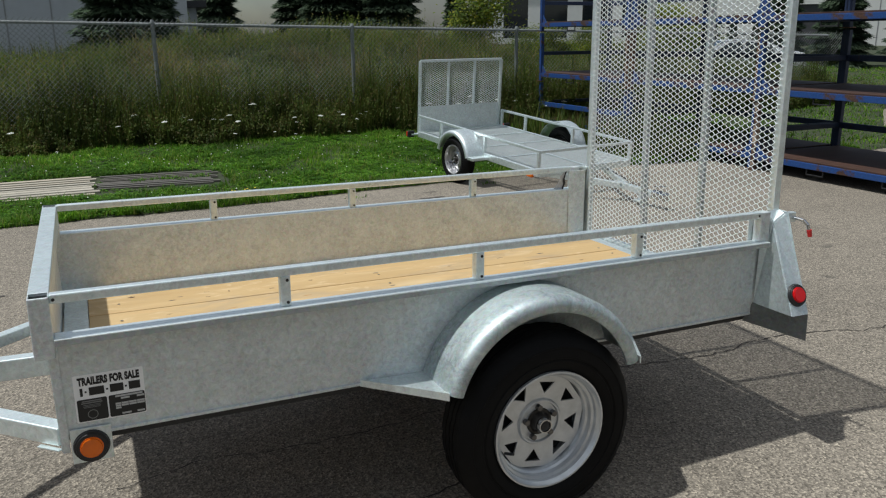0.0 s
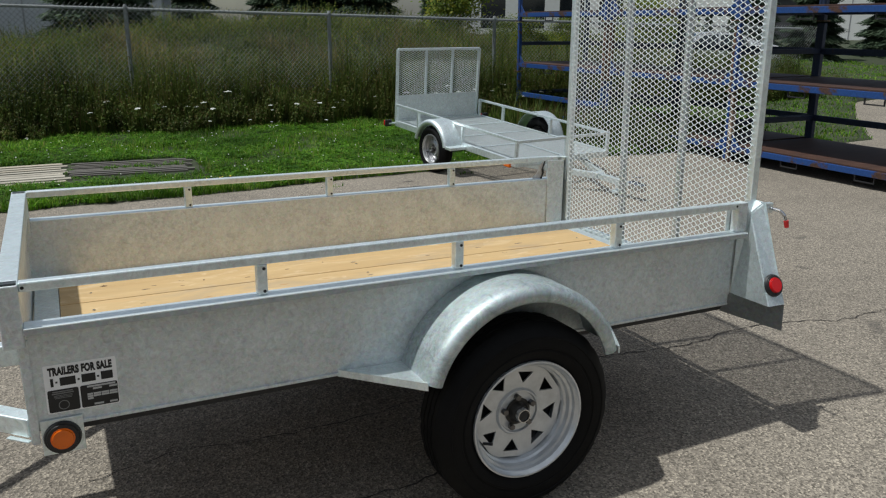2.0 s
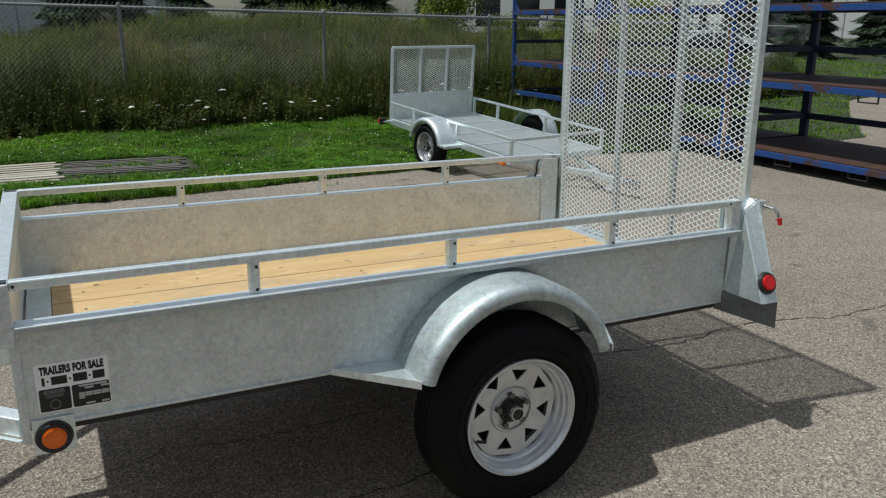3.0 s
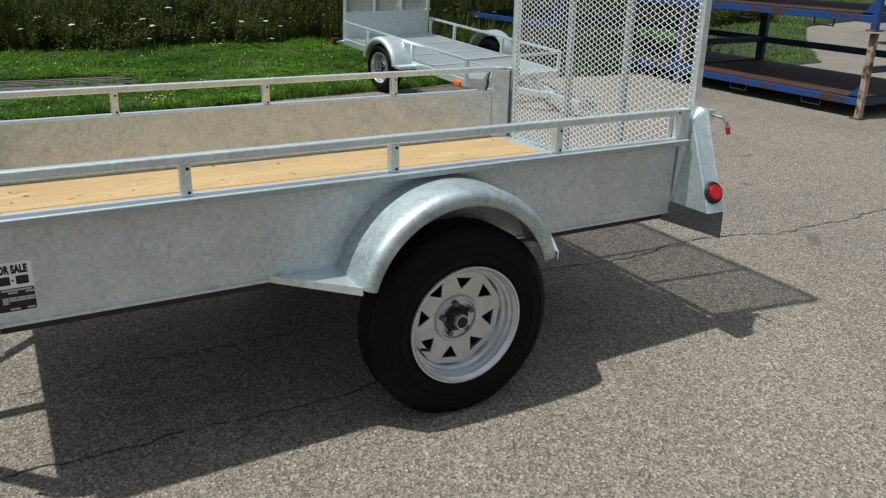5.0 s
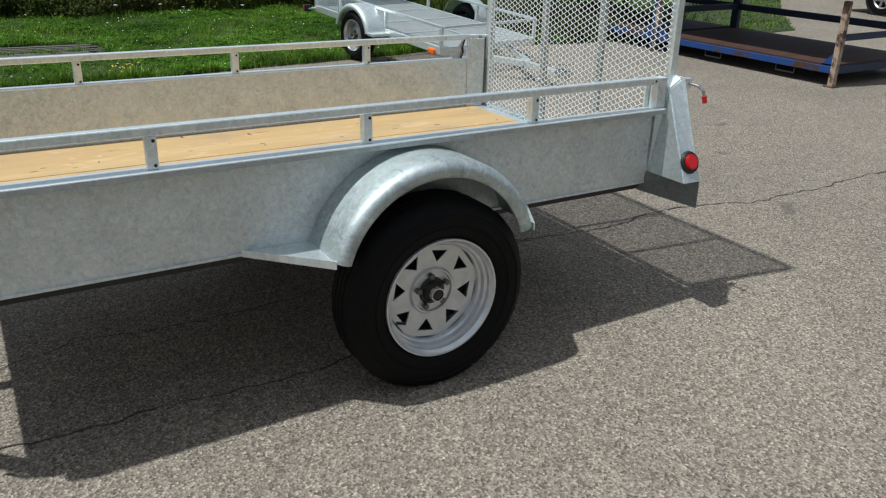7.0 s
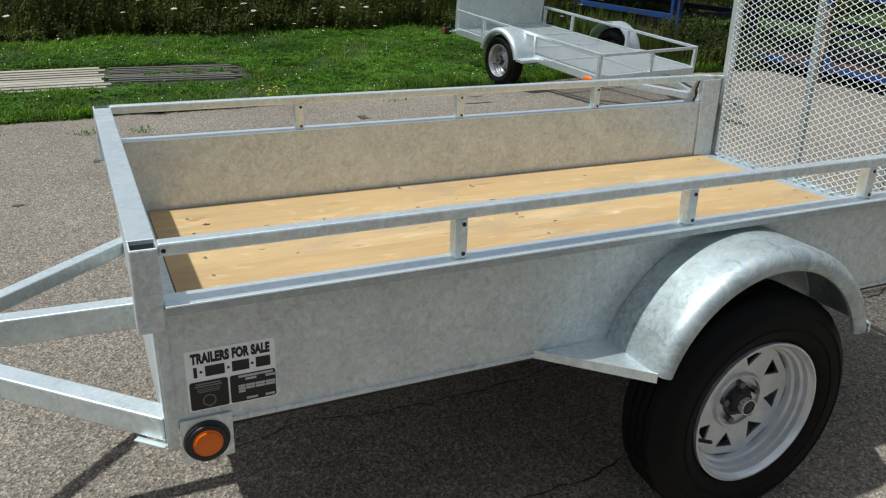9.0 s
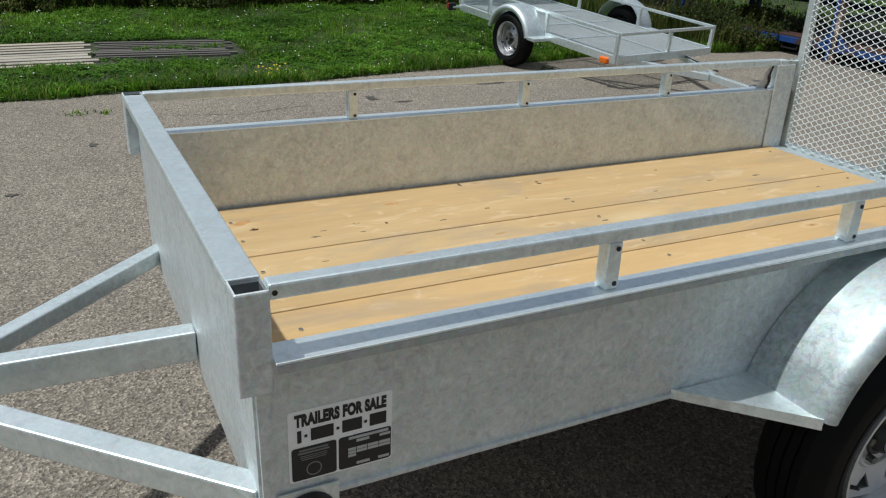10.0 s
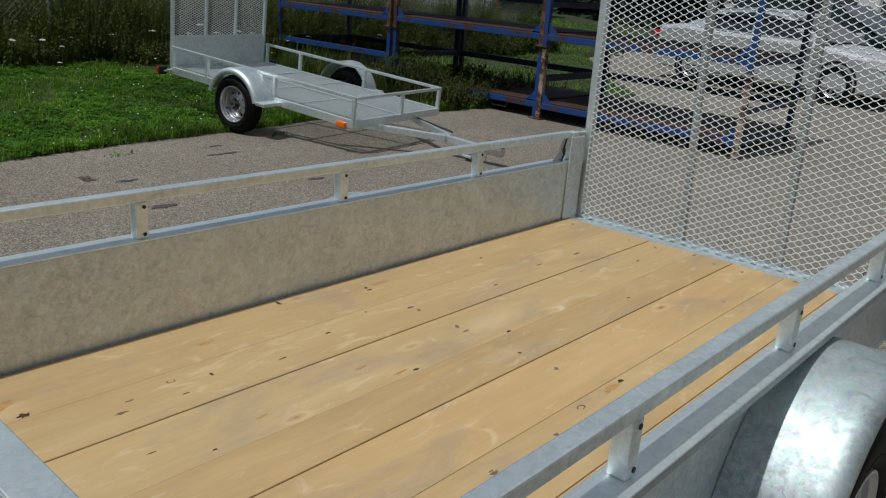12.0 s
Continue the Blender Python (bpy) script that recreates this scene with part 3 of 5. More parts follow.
def sown(n, x0, x1, y0, y1, seed, keep=None, scale=(0.6, 1.4), base=lawn_height):
    rng = random.Random(seed)
    out = []
    while len(out) < n:
        x, y = rng.uniform(x0, x1), rng.uniform(y0, y1)
        if y < lawn_edge(x) + 0.02 or (keep and not keep(x, y)):
            continue
        clump = 0.75 + 0.5 * noise.noise((x * 1.7, y * 1.7, 5.0)) + 0.35 * noise.noise((x * 6.0, y * 6.0, 1.0))
        out.append((x, y, base(x, y) - 0.01, max(0.3, clump) * rng.uniform(*scale)))
    return out


def scattered(n, x0, x1, y0, y1, seed):
    rng = random.Random(seed)
    return [(rng.uniform(x0, x1), rng.uniform(y0, y1), rng.uniform(0.7, 1.3)) for k in range(n)]


def clover_patch(name, spots, mat, label, category):
    """Small flat leaves, three to a stem."""
    rng = random.Random(len(spots))
    verts, faces = [], []
    for x, y, z, sc in spots:
        if noise.noise((x * 1.1, y * 1.1, 9.0)) + rng.uniform(-0.3, 0.3) < -0.05:
            continue
        h, a, r = 0.035 * sc * rng.uniform(0.6, 1.5), rng.uniform(0, 6.28), rng.uniform(0.014, 0.030)
        for k in range(3):
            t = a + 2.09 * k
            c, s = math.cos(t), math.sin(t)
            up = rng.uniform(-0.3, 0.5) * r
            b = len(verts)
            verts += [(x, y, z + h), (x + c * r - s * r * 0.55, y + s * r + c * r * 0.55, z + h + up), (x + c * r * 1.5, y + s * r * 1.5, z + h + up), (x + c * r + s * r * 0.55, y + s * r - c * r * 0.55, z + h + up)]
            faces.append((b, b + 3, b + 2, b + 1))
    return tagged(raw(name, verts, faces, mat), label, category, kind="stuff")


def off_mats(x, y):
    if not (-2.2 < x < 1.58 and 6.72 < y < 7.76):
        return True
    return noise.noise((x * 3.1, y * 3.1, 8.0)) > (0.30 if x > 0.22 else 0.5)


blades("grass", sown(150000, -4.5, 10.0, 5.4, 10.5, 1, off_mats), M_GRASS, "short green grass with clover on the verge", "grass", 0.068, 0.009, 0.65)
clover_patch("clover", sown(84000, -4.5, 10.0, 5.4, 10.0, 4, off_mats), M_CLOVER, "low clover leaves among the grass", "clover")
blades("grass_edge", sown(14000, -4.5, 10.0, 5.3, 6.1, 2, lambda x, y: y < lawn_edge(x) + 0.22), M_GRASS, "longer grass along the edge of the asphalt", "grass", 0.085, 0.011, 0.6)
blades("far_grass", sown(60000, 9.5, 24.0, 5.2, 20.0, 3), M_GRASS, "mown grass beyond the racks", "grass", 0.06, 0.02, 0.8)
blades("lawn_grass", [(*across(x, y), 0.04, s) for x, y, s in scattered(52000, 4.0, 34.0, 14.8, 24.75, 7)], M_LAWN, "mown grass in front of the far building", "grass", 0.07, 0.06, 0.8)
blades("island_grass", [(x, y, 0.02, s) for x, y, s in scattered(7000, 15.8, 18.0, 1.5, 3.3, 8) if ((x - 16.5) / 0.65) ** 2 + ((y - 2.4) / 0.42) ** 2 < 1], M_LAWN, "mown grass on the island at the kerb", "grass", 0.07, 0.03, 0.6)


def tufts(centres, n, spread, seed):
    rng = random.Random(seed)
    return [(x + rng.gauss(0, spread), y + rng.gauss(0, spread), -0.004, rng.uniform(0.5, 1.2)) for x, y in centres for k in range(n)]


blades("weed_tufts", tufts([(0.1, 5.07), (0.32, 5.03), (-0.1, 5.12), (-0.75, 5.3), (2.6, 5.5), (4.2, 5.6), (-1.6, 5.35)], 24, 0.05, 9), M_GRASS, "small weeds growing out of the asphalt edge", "weeds", 0.036, 0.012, 1.3)


# ---- main trailer ----
FAR = 1.357


def mirrored(bm):
    """The same part on the far side of the trailer."""
    bmesh.ops.transform(bm, matrix=Matrix.Translation((0, FAR, 0)) @ Matrix.Diagonal((1, -1, 1, 1)), verts=bm.verts)
    bmesh.ops.reverse_faces(bm, faces=bm.faces)
    return bm


def wheel(parent, cx, cz, y_out, width, radius, rim, side=-1, lugs=5, spokes=8, rim_mat=None, deep=0.0, foot=0.0):
    """A tyre on a spoked steel rim; its outer face lies at y_out and looks towards side * y."""
    rim_mat = rim_mat or M_RIM
    s = -side
    root = new("wheel")
    root.parent = parent
    root.location = (cx, y_out, cz)
    w = width
    prof = [(rim * 0.97, 0.028), (rim + 0.012, 0.012), (rim + 0.03, 0.003), (rim + 0.042, 0.001), (rim + 0.044, 0.0035), (rim + 0.050, 0.0035), (rim + 0.052, 0.0005), ((rim + radius) / 2, 0.0), (radius - 0.047, 0.003), (radius - 0.045, 0.0005), (radius - 0.041, 0.0015), (radius - 0.035, 0.006), (radius - 0.014, 0.02), (radius - 0.004, 0.034)]
    tread = []
    for k in range(4):
        a = 0.040 + (w - 0.08) * k / 4
        b = 0.040 + (w - 0.08) * (k + 0.78) / 4
        c = 0.040 + (w - 0.08) * (k + 1) / 4
        tread += [(radius, a), (radius, b), (radius - 0.009, b + 0.001), (radius - 0.009, c - 0.001)]
    back = [(r, w - a) for r, a in reversed(prof)]
    ring = [(r, a * s) for r, a in prof + tread + back]
    bm = lathe(ring, 112, closed=False)
    for v in bm.verts:
        r = math.hypot(v.co.x, v.co.z)
        turn = int(round(math.atan2(v.co.z, v.co.x) / (2 * math.pi) * 112))
        if r > radius - 0.016 and turn % 4 == 0:
            v.co.x *= 1 - 0.0025 / r
            v.co.z *= 1 - 0.0025 / r
        if foot and v.co.z < -foot:
            v.co.z = -foot
    part("tyre", bm, M_RUBBER, root, "black rubber tyre", True)
    lip = [(rim * 0.93, w * 0.85), (rim * 0.93, 0.10), (rim * 0.97, 0.03), (rim + 0.003, 0.018), (rim + 0.003, 0.007), (rim - 0.003, 0.006), (rim - 0.008, 0.016), (rim * 0.935, 0.021), (rim * 0.925, 0.034), (rim * 0.885, 0.038), (rim * 0.875, 0.055), (rim * 0.84, 0.060), (rim * 0.83, 0.082), (rim * 0.81, w * 0.7)]
    part("rim", lathe([(r, a * s) for r, a in lip], 64), rim_mat, root, "silver painted steel rim", True)
    # Added dark disc: stands in for shade seen through the spoke windows
    part("dark_backing", lathe([(rim * 0.80, w * 0.7 * s), (rim * 0.79, 0.118 * s), (0.001, 0.115 * s)], 40), M_DARK, root, "added dark disc for the shaded wheel inside", True)
    bm = bmesh.new()
    r1, r2 = rim * 0.42, rim * 0.835

    def pt(r, deg, dome=0.0):
        t = radians(deg)
        rise = 0.056 + deep + (0.026 - deep) * min(1, max(0, (r - r1) / (r2 - r1))) ** 1.5 - dome
        return bm.verts.new((r * math.cos(t), rise * s, r * math.sin(t)))

    for k in range(spokes):
        c, h = 360 * k / spokes - 10, 180 / spokes
        i0, i1, i2 = pt(r1, c - h), pt(r1, c), pt(r1, c + h)
        o0, o1, o2, o3 = pt(r2, c - h), pt(r2, c - h * 0.66), pt(r2, c + h * 0.66), pt(r2, c + h)
        t0, b0, b1 = pt(rim * 0.50, c), pt(rim * 0.725, c - h * 0.54), pt(rim * 0.725, c + h * 0.54)
        for f in ((i0, i1, t0, b0), (i1, i2, b1, t0), (i0, b0, o1, o0), (b0, b1, o2, o1), (i2, o3, o2, b1)):
            bm.faces.new(f)
    bmesh.ops.remove_doubles(bm, verts=bm.verts, dist=0.0006)
    bmesh.ops.recalc_face_normals(bm, faces=bm.faces)
    bmesh.ops.solidify(bm, geom=bm.faces[:], thickness=0.006)
    part("spoke_disc", bm, rim_mat, root, "", True)
    hub = [(r1 + 0.002, 0.058), (rim * 0.405, 0.046), (rim * 0.385, 0.041), (rim * 0.36, 0.042), (rim * 0.345, 0.050), (rim * 0.26, 0.051), (rim * 0.20, 0.052), (rim * 0.195, 0.075)]
    part("hub_plate", lathe([(r, (a + deep) * s) for r, a in hub], 40), rim_mat, root, "", True)
    cap = [(rim * 0.235, 0.049), (rim * 0.225, 0.046), (rim * 0.185, 0.045), (rim * 0.175, 0.042), (rim * 0.16, 0.028), (rim * 0.135, 0.022)]
    part("hub", lathe([(r, (a + deep) * s) for r, a in cap], 32), M_GREASE, root, "black grease-stained hub", True)
    cap = [(rim * 0.125, 0.03), (rim * 0.125, 0.010), (rim * 0.115, 0.005), (rim * 0.10, 0.005), (rim * 0.095, 0.012), (0.001, 0.012)]
    part("hub_cap", lathe([(r, (a + deep) * s) for r, a in cap], 32), M_CHROME, root, "bright steel bearing cap", True)
    part("cap_plug", lathe([(rim * 0.092, (0.011 + deep) * s), (rim * 0.06, (0.008 + deep) * s), (0.001, (0.007 + deep) * s)], 24), M_BLACK, root, "", True)
    for k in range(lugs):
        t = radians(360 * k / lugs + 25)
        c = Vector((rim * 0.275 * math.cos(t), 0, rim * 0.275 * math.sin(t)))
        bm = rod(c + Vector((0, (0.05 + deep) * s, 0)), c + Vector((0, (0.032 + deep) * s, 0)), 0.0105, None, 6)
        part("lug_nut", bm, M_NUT, root, "steel lug nut")
    t = radians(208)
    v = Vector((rim * 0.80 * math.cos(t), 0.058 * s, rim * 0.80 * math.sin(t)))
    part("valve_stem", rod(v, v + Vector((0.012, -0.035 * s, 0.012)), 0.0055, None, 8), M_BLACK, root)
    return root


def fender(parent, cx, cz, radius, y_in, y_out, lo, hi, mirror=None, steps=44, crown=0.02, mat=None):
    """A round mudguard with a rolled outer lip."""
    d = -1 if y_out < y_in else 1
    prof = [(y_in, crown), (y_in + 0.3 * (y_out - y_in), crown * 0.85), (y_in + 0.6 * (y_out - y_in), crown * 0.45), (y_out - d * 0.040, 0.0), (y_out - d * 0.024, -0.003), (y_out - d * 0.011, -0.010), (y_out - d * 0.003, -0.021), (y_out, -0.034), (y_out - d * 0.003, -0.048), (y_out - d * 0.011, -0.057), (y_out - d * 0.020, -0.058)]
    bm = bmesh.new()
    rows = []
    for k in range(steps + 1):
        t = radians(lo + (hi - lo) * k / steps)
        rows.append([bm.verts.new((cx + (radius + dr) * math.cos(t), y, cz + (radius + dr) * math.sin(t))) for y, dr in prof])
    for a, b in zip(rows, rows[1:]):
        for k in range(len(prof) - 1):
            bm.faces.new((a[k], a[k + 1], b[k + 1], b[k]))
    bmesh.ops.recalc_face_normals(bm, faces=bm.faces)
    bmesh.ops.solidify(bm, geom=bm.faces[:], thickness=0.003)
    if mirror:
        mirror(bm)
    return part("fender", bm, mat or M_GUARD, parent, "rounded galvanised mudguard", True)


# x, y, half length, half width, kind: dark hole, ring, orange figure or short dash
KNOTS = [(0.212, 1.112, 0.016, 0.014, "hole"), (0.195, 1.175, 0.038, 0.022, "figure"), (0.501, 1.055, 0.010, 0.008, "ring"), (0.587, 1.029, 0.006, 0.009, "dash"),
         (0.758, 0.993, 0.016, 0.004, "dash"), (1.236, 1.201, 0.015, 0.007, "hole"), (1.30, 1.225, 0.045, 0.010, "figure"), (1.231, 1.027, 0.017, 0.007, "smudge"),
         (0.962, 1.280, 0.007, 0.018, "hole"), (0.394, 1.033, 0.013, 0.004, "smudge"), (0.357, 0.997, 0.018, 0.006, "smudge"), (0.498, 0.987, 0.010, 0.003, "dash"),
         (0.967, 0.748, 0.012, 0.006, "hole"), (0.93, 0.762, 0.030, 0.006, "figure"), (1.327, 0.744, 0.011, 0.006, "hole"), (1.304, 0.385, 0.014, 0.008, "hole"),
         (1.25, 0.380, 0.045, 0.012, "figure"), (1.116, 0.378, 0.013, 0.009, "ring"), (0.977, 0.350, 0.008, 0.005, "smudge"), (0.768, 0.350, 0.012, 0.007, "smudge"), (1.394, 0.216, 0.008, 0.005, "hole"),
         (1.109, 1.080, 0.006, 0.004, "dash"), (0.937, 1.038, 0.010, 0.005, "dash"), (0.424, 0.763, 0.007, 0.004, "dash"), (0.670, 1.183, 0.030, 0.012, "figure"),
         (0.565, 0.806, 0.022, 0.006, "figure"), (0.873, 0.839, 0.024, 0.007, "figure"), (1.931, 0.893, 0.012, 0.006, "ring"), (1.235, 0.820, 0.014, 0.006, "smudge"),
         (2.053, 0.447, 0.010, 0.006, "ring"), (2.44, 0.725, 0.016, 0.005, "hole"), (0.565, 0.392, 0.012, 0.008, "ring"), (0.252, 0.389, 0.007, 0.004, "dash"),
         (1.75, 1.19, 0.010, 0.005, "dash"), (1.86, 1.02, 0.020, 0.005, "smudge"), (2.08, 1.01, 0.024, 0.008, "smudge"), (1.58, 0.99, 0.012, 0.005, "dash"),
         (1.62, 0.30, 0.009, 0.006, "dash"), (1.83, 0.66, 0.008, 0.005, "dash"), (2.20, 0.83, 0.012, 0.005, "dash"), (1.05, 0.27, 0.008, 0.004, "dash"), (0.62, 0.13, 0.010, 0.006, "ring"), (1.75, 0.14, 0.010, 0.006, "dash"), (0.33, 0.83, 0.012, 0.003, "dash")]


def knot_bm(x, y, rx, ry, seed, z, kind):
    """A thin uneven oval, or an open ring, set in a board."""
    rng = random.Random(seed + 40)
    if kind == "ring":
        bm = bmesh.new()
        inner, outer = [], []
        for k in range(15):
            a = 2 * math.pi * k / 18 + seed
            w = 0.25 * rng.uniform(0.4, 1.3)
            outer.append(bm.verts.new((x + rx * math.cos(a), y + ry * math.sin(a), z + 0.0003)))
            inner.append(bm.verts.new((x + rx * (1 - w) * math.cos(a), y + ry * (1 - w) * math.sin(a), z + 0.0003)))
        for k in range(14):
            bm.faces.new((outer[k], outer[k + 1], inner[k + 1], inner[k]))
        return bm
    ring = []
    for k in range(16):
        a = 2 * math.pi * k / 16
        r = rng.uniform(0.45, 1.0)
        ring.append((x + rx * r * math.cos(a) + (0.25 * rx * math.sin(a) if kind == "figure" else 0), y + r * ry * math.sin(a), z - 0.0012))
    return plate(ring, 0.00135 if kind == "figure" else 0.0016)


def utility_trailer():
    t = thing("utility_trailer", pose(0, 0, 0, -0.5, 0.57, 0), "galvanised utility trailer with pine plank deck and raised mesh ramp", "trailer")
    posts = (0.592, 1.232, 1.872)
    for side, f in (("near", lambda b: b), ("far", mirrored)):
        panel = part("side_panel", f(box((-0.026, 0.038, 0.548), (2.475, 0.0425, 0.8458), 0.001)), M_SHEET, t, "dull galvanised sheet-steel side")
        bm = box((-0.0275, -0.021, 0.8460), (2.485, 0.0425, 0.8505), 0.0015)
        # Top and lip differ in tone to paint in light above, shade below
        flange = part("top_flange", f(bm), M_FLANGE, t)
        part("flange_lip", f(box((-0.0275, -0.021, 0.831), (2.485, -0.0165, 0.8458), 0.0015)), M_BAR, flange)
        part("bottom_lip", f(box((-0.022, 0.031, 0.541), (2.47, 0.044, 0.551), 0.002)), M_SHEET, panel)
        # Near-black tone carries the shadow that lies under the panel
        part("frame_rail", f(box((0.02, 0.075, 0.505), (2.5, 0.125, 0.566), 0.003)), M_DARK, t, "bottom frame rail toned dark for shade")
        part("top_rail", f(box((-0.028, 0.001, 0.942), (2.45, 0.033, 0.968), 0.004)), M_TUBE, t, "square galvanised top rail")
        for x in posts:
            bm = box((x - 0.014, 0.001, 0.8505), (x + 0.016, 0.033, 0.9425), 0.003)
            post = part("rail_post", f(bm), M_TUBE, t)
            for z in (0.862, 0.930):
                y = 0.0012 if side == "near" else FAR - 0.0328
                # Flat black disc in place of the shade inside a hole
                part("drain_hole_disc", rod((x + 0.006, y, z), (x + 0.006, y - 0.0018, z), 0.0048, None, 10), M_INK, post)
        # hollow corner post at the front
        x0, x1, y0, y1, z0, z1, w = -0.080, -0.028, -0.010, 0.044, 0.795, 0.965, 0.004
        bm = box((x0, y0, z0), (x1, y1, z1), 0.0035)
        top = max(bm.faces, key=lambda face: face.calc_center_median().z)
        bmesh.ops.inset_individual(bm, faces=[top], thickness=w)
        bmesh.ops.translate(bm, verts=top.verts[:], vec=(0, 0, -0.15))
        # Added liner whose dark tone stands in for shade in the hollow
        shade_liner = bmesh.new()
        bmesh.ops.create_cube(shade_liner, size=1.0, matrix=Matrix.Translation(((x0 + x1) / 2, (y0 + y1) / 2, z1 - 0.078)) @ Matrix.Diagonal((x1 - x0 - 2 * w - 0.0012, y1 - y0 - 2 * w - 0.0012, 0.142, 1)))
        bmesh.ops.delete(shade_liner, geom=[max(shade_liner.faces, key=lambda face: face.calc_center_median().z)], context="FACES_ONLY")
        bmesh.ops.reverse_faces(shade_liner, faces=shade_liner.faces)
        bmesh.ops.solidify(shade_liner, geom=shade_liner.faces[:], thickness=0.0008)
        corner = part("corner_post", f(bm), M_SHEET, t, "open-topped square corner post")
        part("shade_liner", f(shade_liner), M_ZINC_SHADE, corner, "added sheet with the dark inside the post painted on")
        # Black disc again paints the dark of the bolt hole
        part("bolt_hole_disc", f(rod((-0.019, 0.0015, 0.954), (-0.019, 0.0, 0.954), 0.0045, None, 10)), M_INK, corner)
        part("bolt_head", f(rod((-0.060, 0.0402, 0.940), (-0.060, 0.0350, 0.940), 0.006, None, 6)), M_CHROME, corner)
        part("rail_bolt", f(rod((2.436, 0.0015, 0.955), (2.436, 0.0, 0.955), 0.0045, None, 10)), M_INK, t)
        # rear post and lamp housing
        part("rear_post", f(box((2.450, 0.002, 0.8505), (2.496, 0.042, 0.966), 0.003)), M_SHEET, t)
        part("rear_plate", f(box((2.43, 0.0445, 0.575), (2.53, 0.05, 0.948), 0.001)), M_SHEET, t)
        bm = bmesh.new()
        q = [bm.verts.new(c) for c in ((2.512, 0.002, 0.920), (2.578, -0.004, 0.964), (2.574, -0.158, 0.588), (2.488, -0.156, 0.588), (2.484, 0.036, 0.588), (2.490, 0.036, 0.85), (2.578, 0.046, 0.964), (2.574, 0.046, 0.588), (2.499, 0.024, 0.964))]
        for ids in ((0, 1, 2, 3), (0, 3, 4, 5), (1, 6, 7, 2), (0, 8, 6, 1), (0, 5, 8)):
            bm.faces.new([q[k] for k in ids])
        bmesh.ops.recalc_face_normals(bm, faces=bm.faces)
        bmesh.ops.bevel(bm, geom=[e for e in bm.edges if len(e.link_faces) == 2], offset=0.004, segments=2, affect="EDGES")
        bmesh.ops.solidify(bm, geom=bm.faces[:], thickness=0.004)
        house = part("lamp_housing", f(bm), M_ZINC, t, "folded galvanised lamp housing that widens downwards")
        # Same zinc as the housing; the flap's shade is put into its colour
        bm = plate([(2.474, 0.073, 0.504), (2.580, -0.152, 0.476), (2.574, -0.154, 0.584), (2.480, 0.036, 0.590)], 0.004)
        part("lower_flap", f(bm), M_ZINC_SHADE, house, "bent zinc flap below the housing, toned dark for shade")
        n = (Vector((2.578, -0.004, 0.964)) - Vector((2.488, -0.156, 0.588))).cross(Vector((2.574, -0.158, 0.588)) - Vector((2.488, -0.156, 0.588))).normalized()
        if n.y > 0:
            n = -n
        c = Vector((2.534, -0.127, 0.660))
        for name, r, a, b, mat, tag in (("lamp_grommet", 0.045, -0.002, 0.010, M_BLACK, "black rubber ring"), ("red_lens", 0.033, 0.0, 0.017, M_RED, "round red marker lens")):
            bm = rod(c + n * a, c + n * b, r, None, 32, r * 0.88)
            bmesh.ops.bevel(bm, geom=[e for e in bm.edges if all((v.co - c).dot(n) > b - 0.001 for v in e.verts)], offset=0.003, segments=2, affect="EDGES")
            part(name, f(bm), mat, house, tag)
        # side marker under the front corner
        bm = box((-0.021, 0.030, 0.463), (0.085, 0.034, 0.566), 0.0015)
        tab = part("marker_plate", f(bm), M_ZINC, t, "galvanised bracket plate")
        c = Vector((0.030, 0.032, 0.511))
        for name, r, b, mat, tag in (("marker_grommet", 0.049, 0.014, M_BLACK, "black rubber ring"), ("amber_lens", 0.0335, 0.019, M_AMBER, "round amber marker lens")):
            bm = rod(c, c - Vector((0, b, 0)), r, None, 36, r * 0.9)
            bmesh.ops.bevel(bm, geom=[e for e in bm.edges if all(v.co.y < 0.032 - b + 0.001 for v in e.verts)], offset=0.004, segments=2, affect="EDGES")
            part(name, f(bm), mat, tab, tag)
        # spring latch with a red cap
        bm = rod((2.5960, 0.0340, 0.9370), (2.6000, -0.0280, 0.9370), 0.0065)
        rod((2.6000, -0.0280, 0.9370), (2.6060, -0.0580, 0.9340), 0.0065, bm)
        rod((2.6060, -0.0580, 0.9340), (2.6140, -0.0730, 0.9170), 0.0065, bm)
        rod((2.6140, -0.0730, 0.9170), (2.6200, -0.0770, 0.8920), 0.0065, bm)
        latch = part("latch_pin", f(bm), M_CHROME, t, "bent steel latch pin", True)
        part("pin_cap", f(rod((2.6195, -0.0765, 0.8990), (2.6240, -0.0800, 0.8720), 0.010, None, 12, 0.0085)), M_REDCAP, latch, "red plastic cap")
        part("latch_bracket", f(box((2.5780, -0.0110, 0.9170), (2.6180, 0.0140, 0.9570), 0.003)), M_ZINC, latch)
        # wheel and mudguard
        fender(t, 1.405, 0.435, 0.383, 0.036, -0.176, 17, 163, f, crown=0.0)
        for sgn in (-1, 1):
            x_in, x_out = 1.405 + sgn * 0.362, 1.405 + (-0.583 if sgn < 0 else 0.470)
            bm = plate([(x_in, 0.036, 0.551), (x_in, -0.168, 0.551), (x_out, 0.036, 0.556)], 0.004)
            plate([(x_out, 0.036, 0.560), (x_in, -0.168, 0.555), (x_in, -0.168, 0.529), (x_out, 0.036, 0.538)], 0.004, bm)
            part("fender_step", f(bm), M_ZINC, t, "flat triangular step plate")
        if side == "near":
            wheel(t, 1.426, 0.340, -0.158, 0.188, 0.339, 0.206, -1, deep=0.034, foot=0.327)
        else:
            wheel(t, 1.426, 0.340, FAR + 0.158, 0.188, 0.339, 0.206, 1, deep=0.034, foot=0.315)
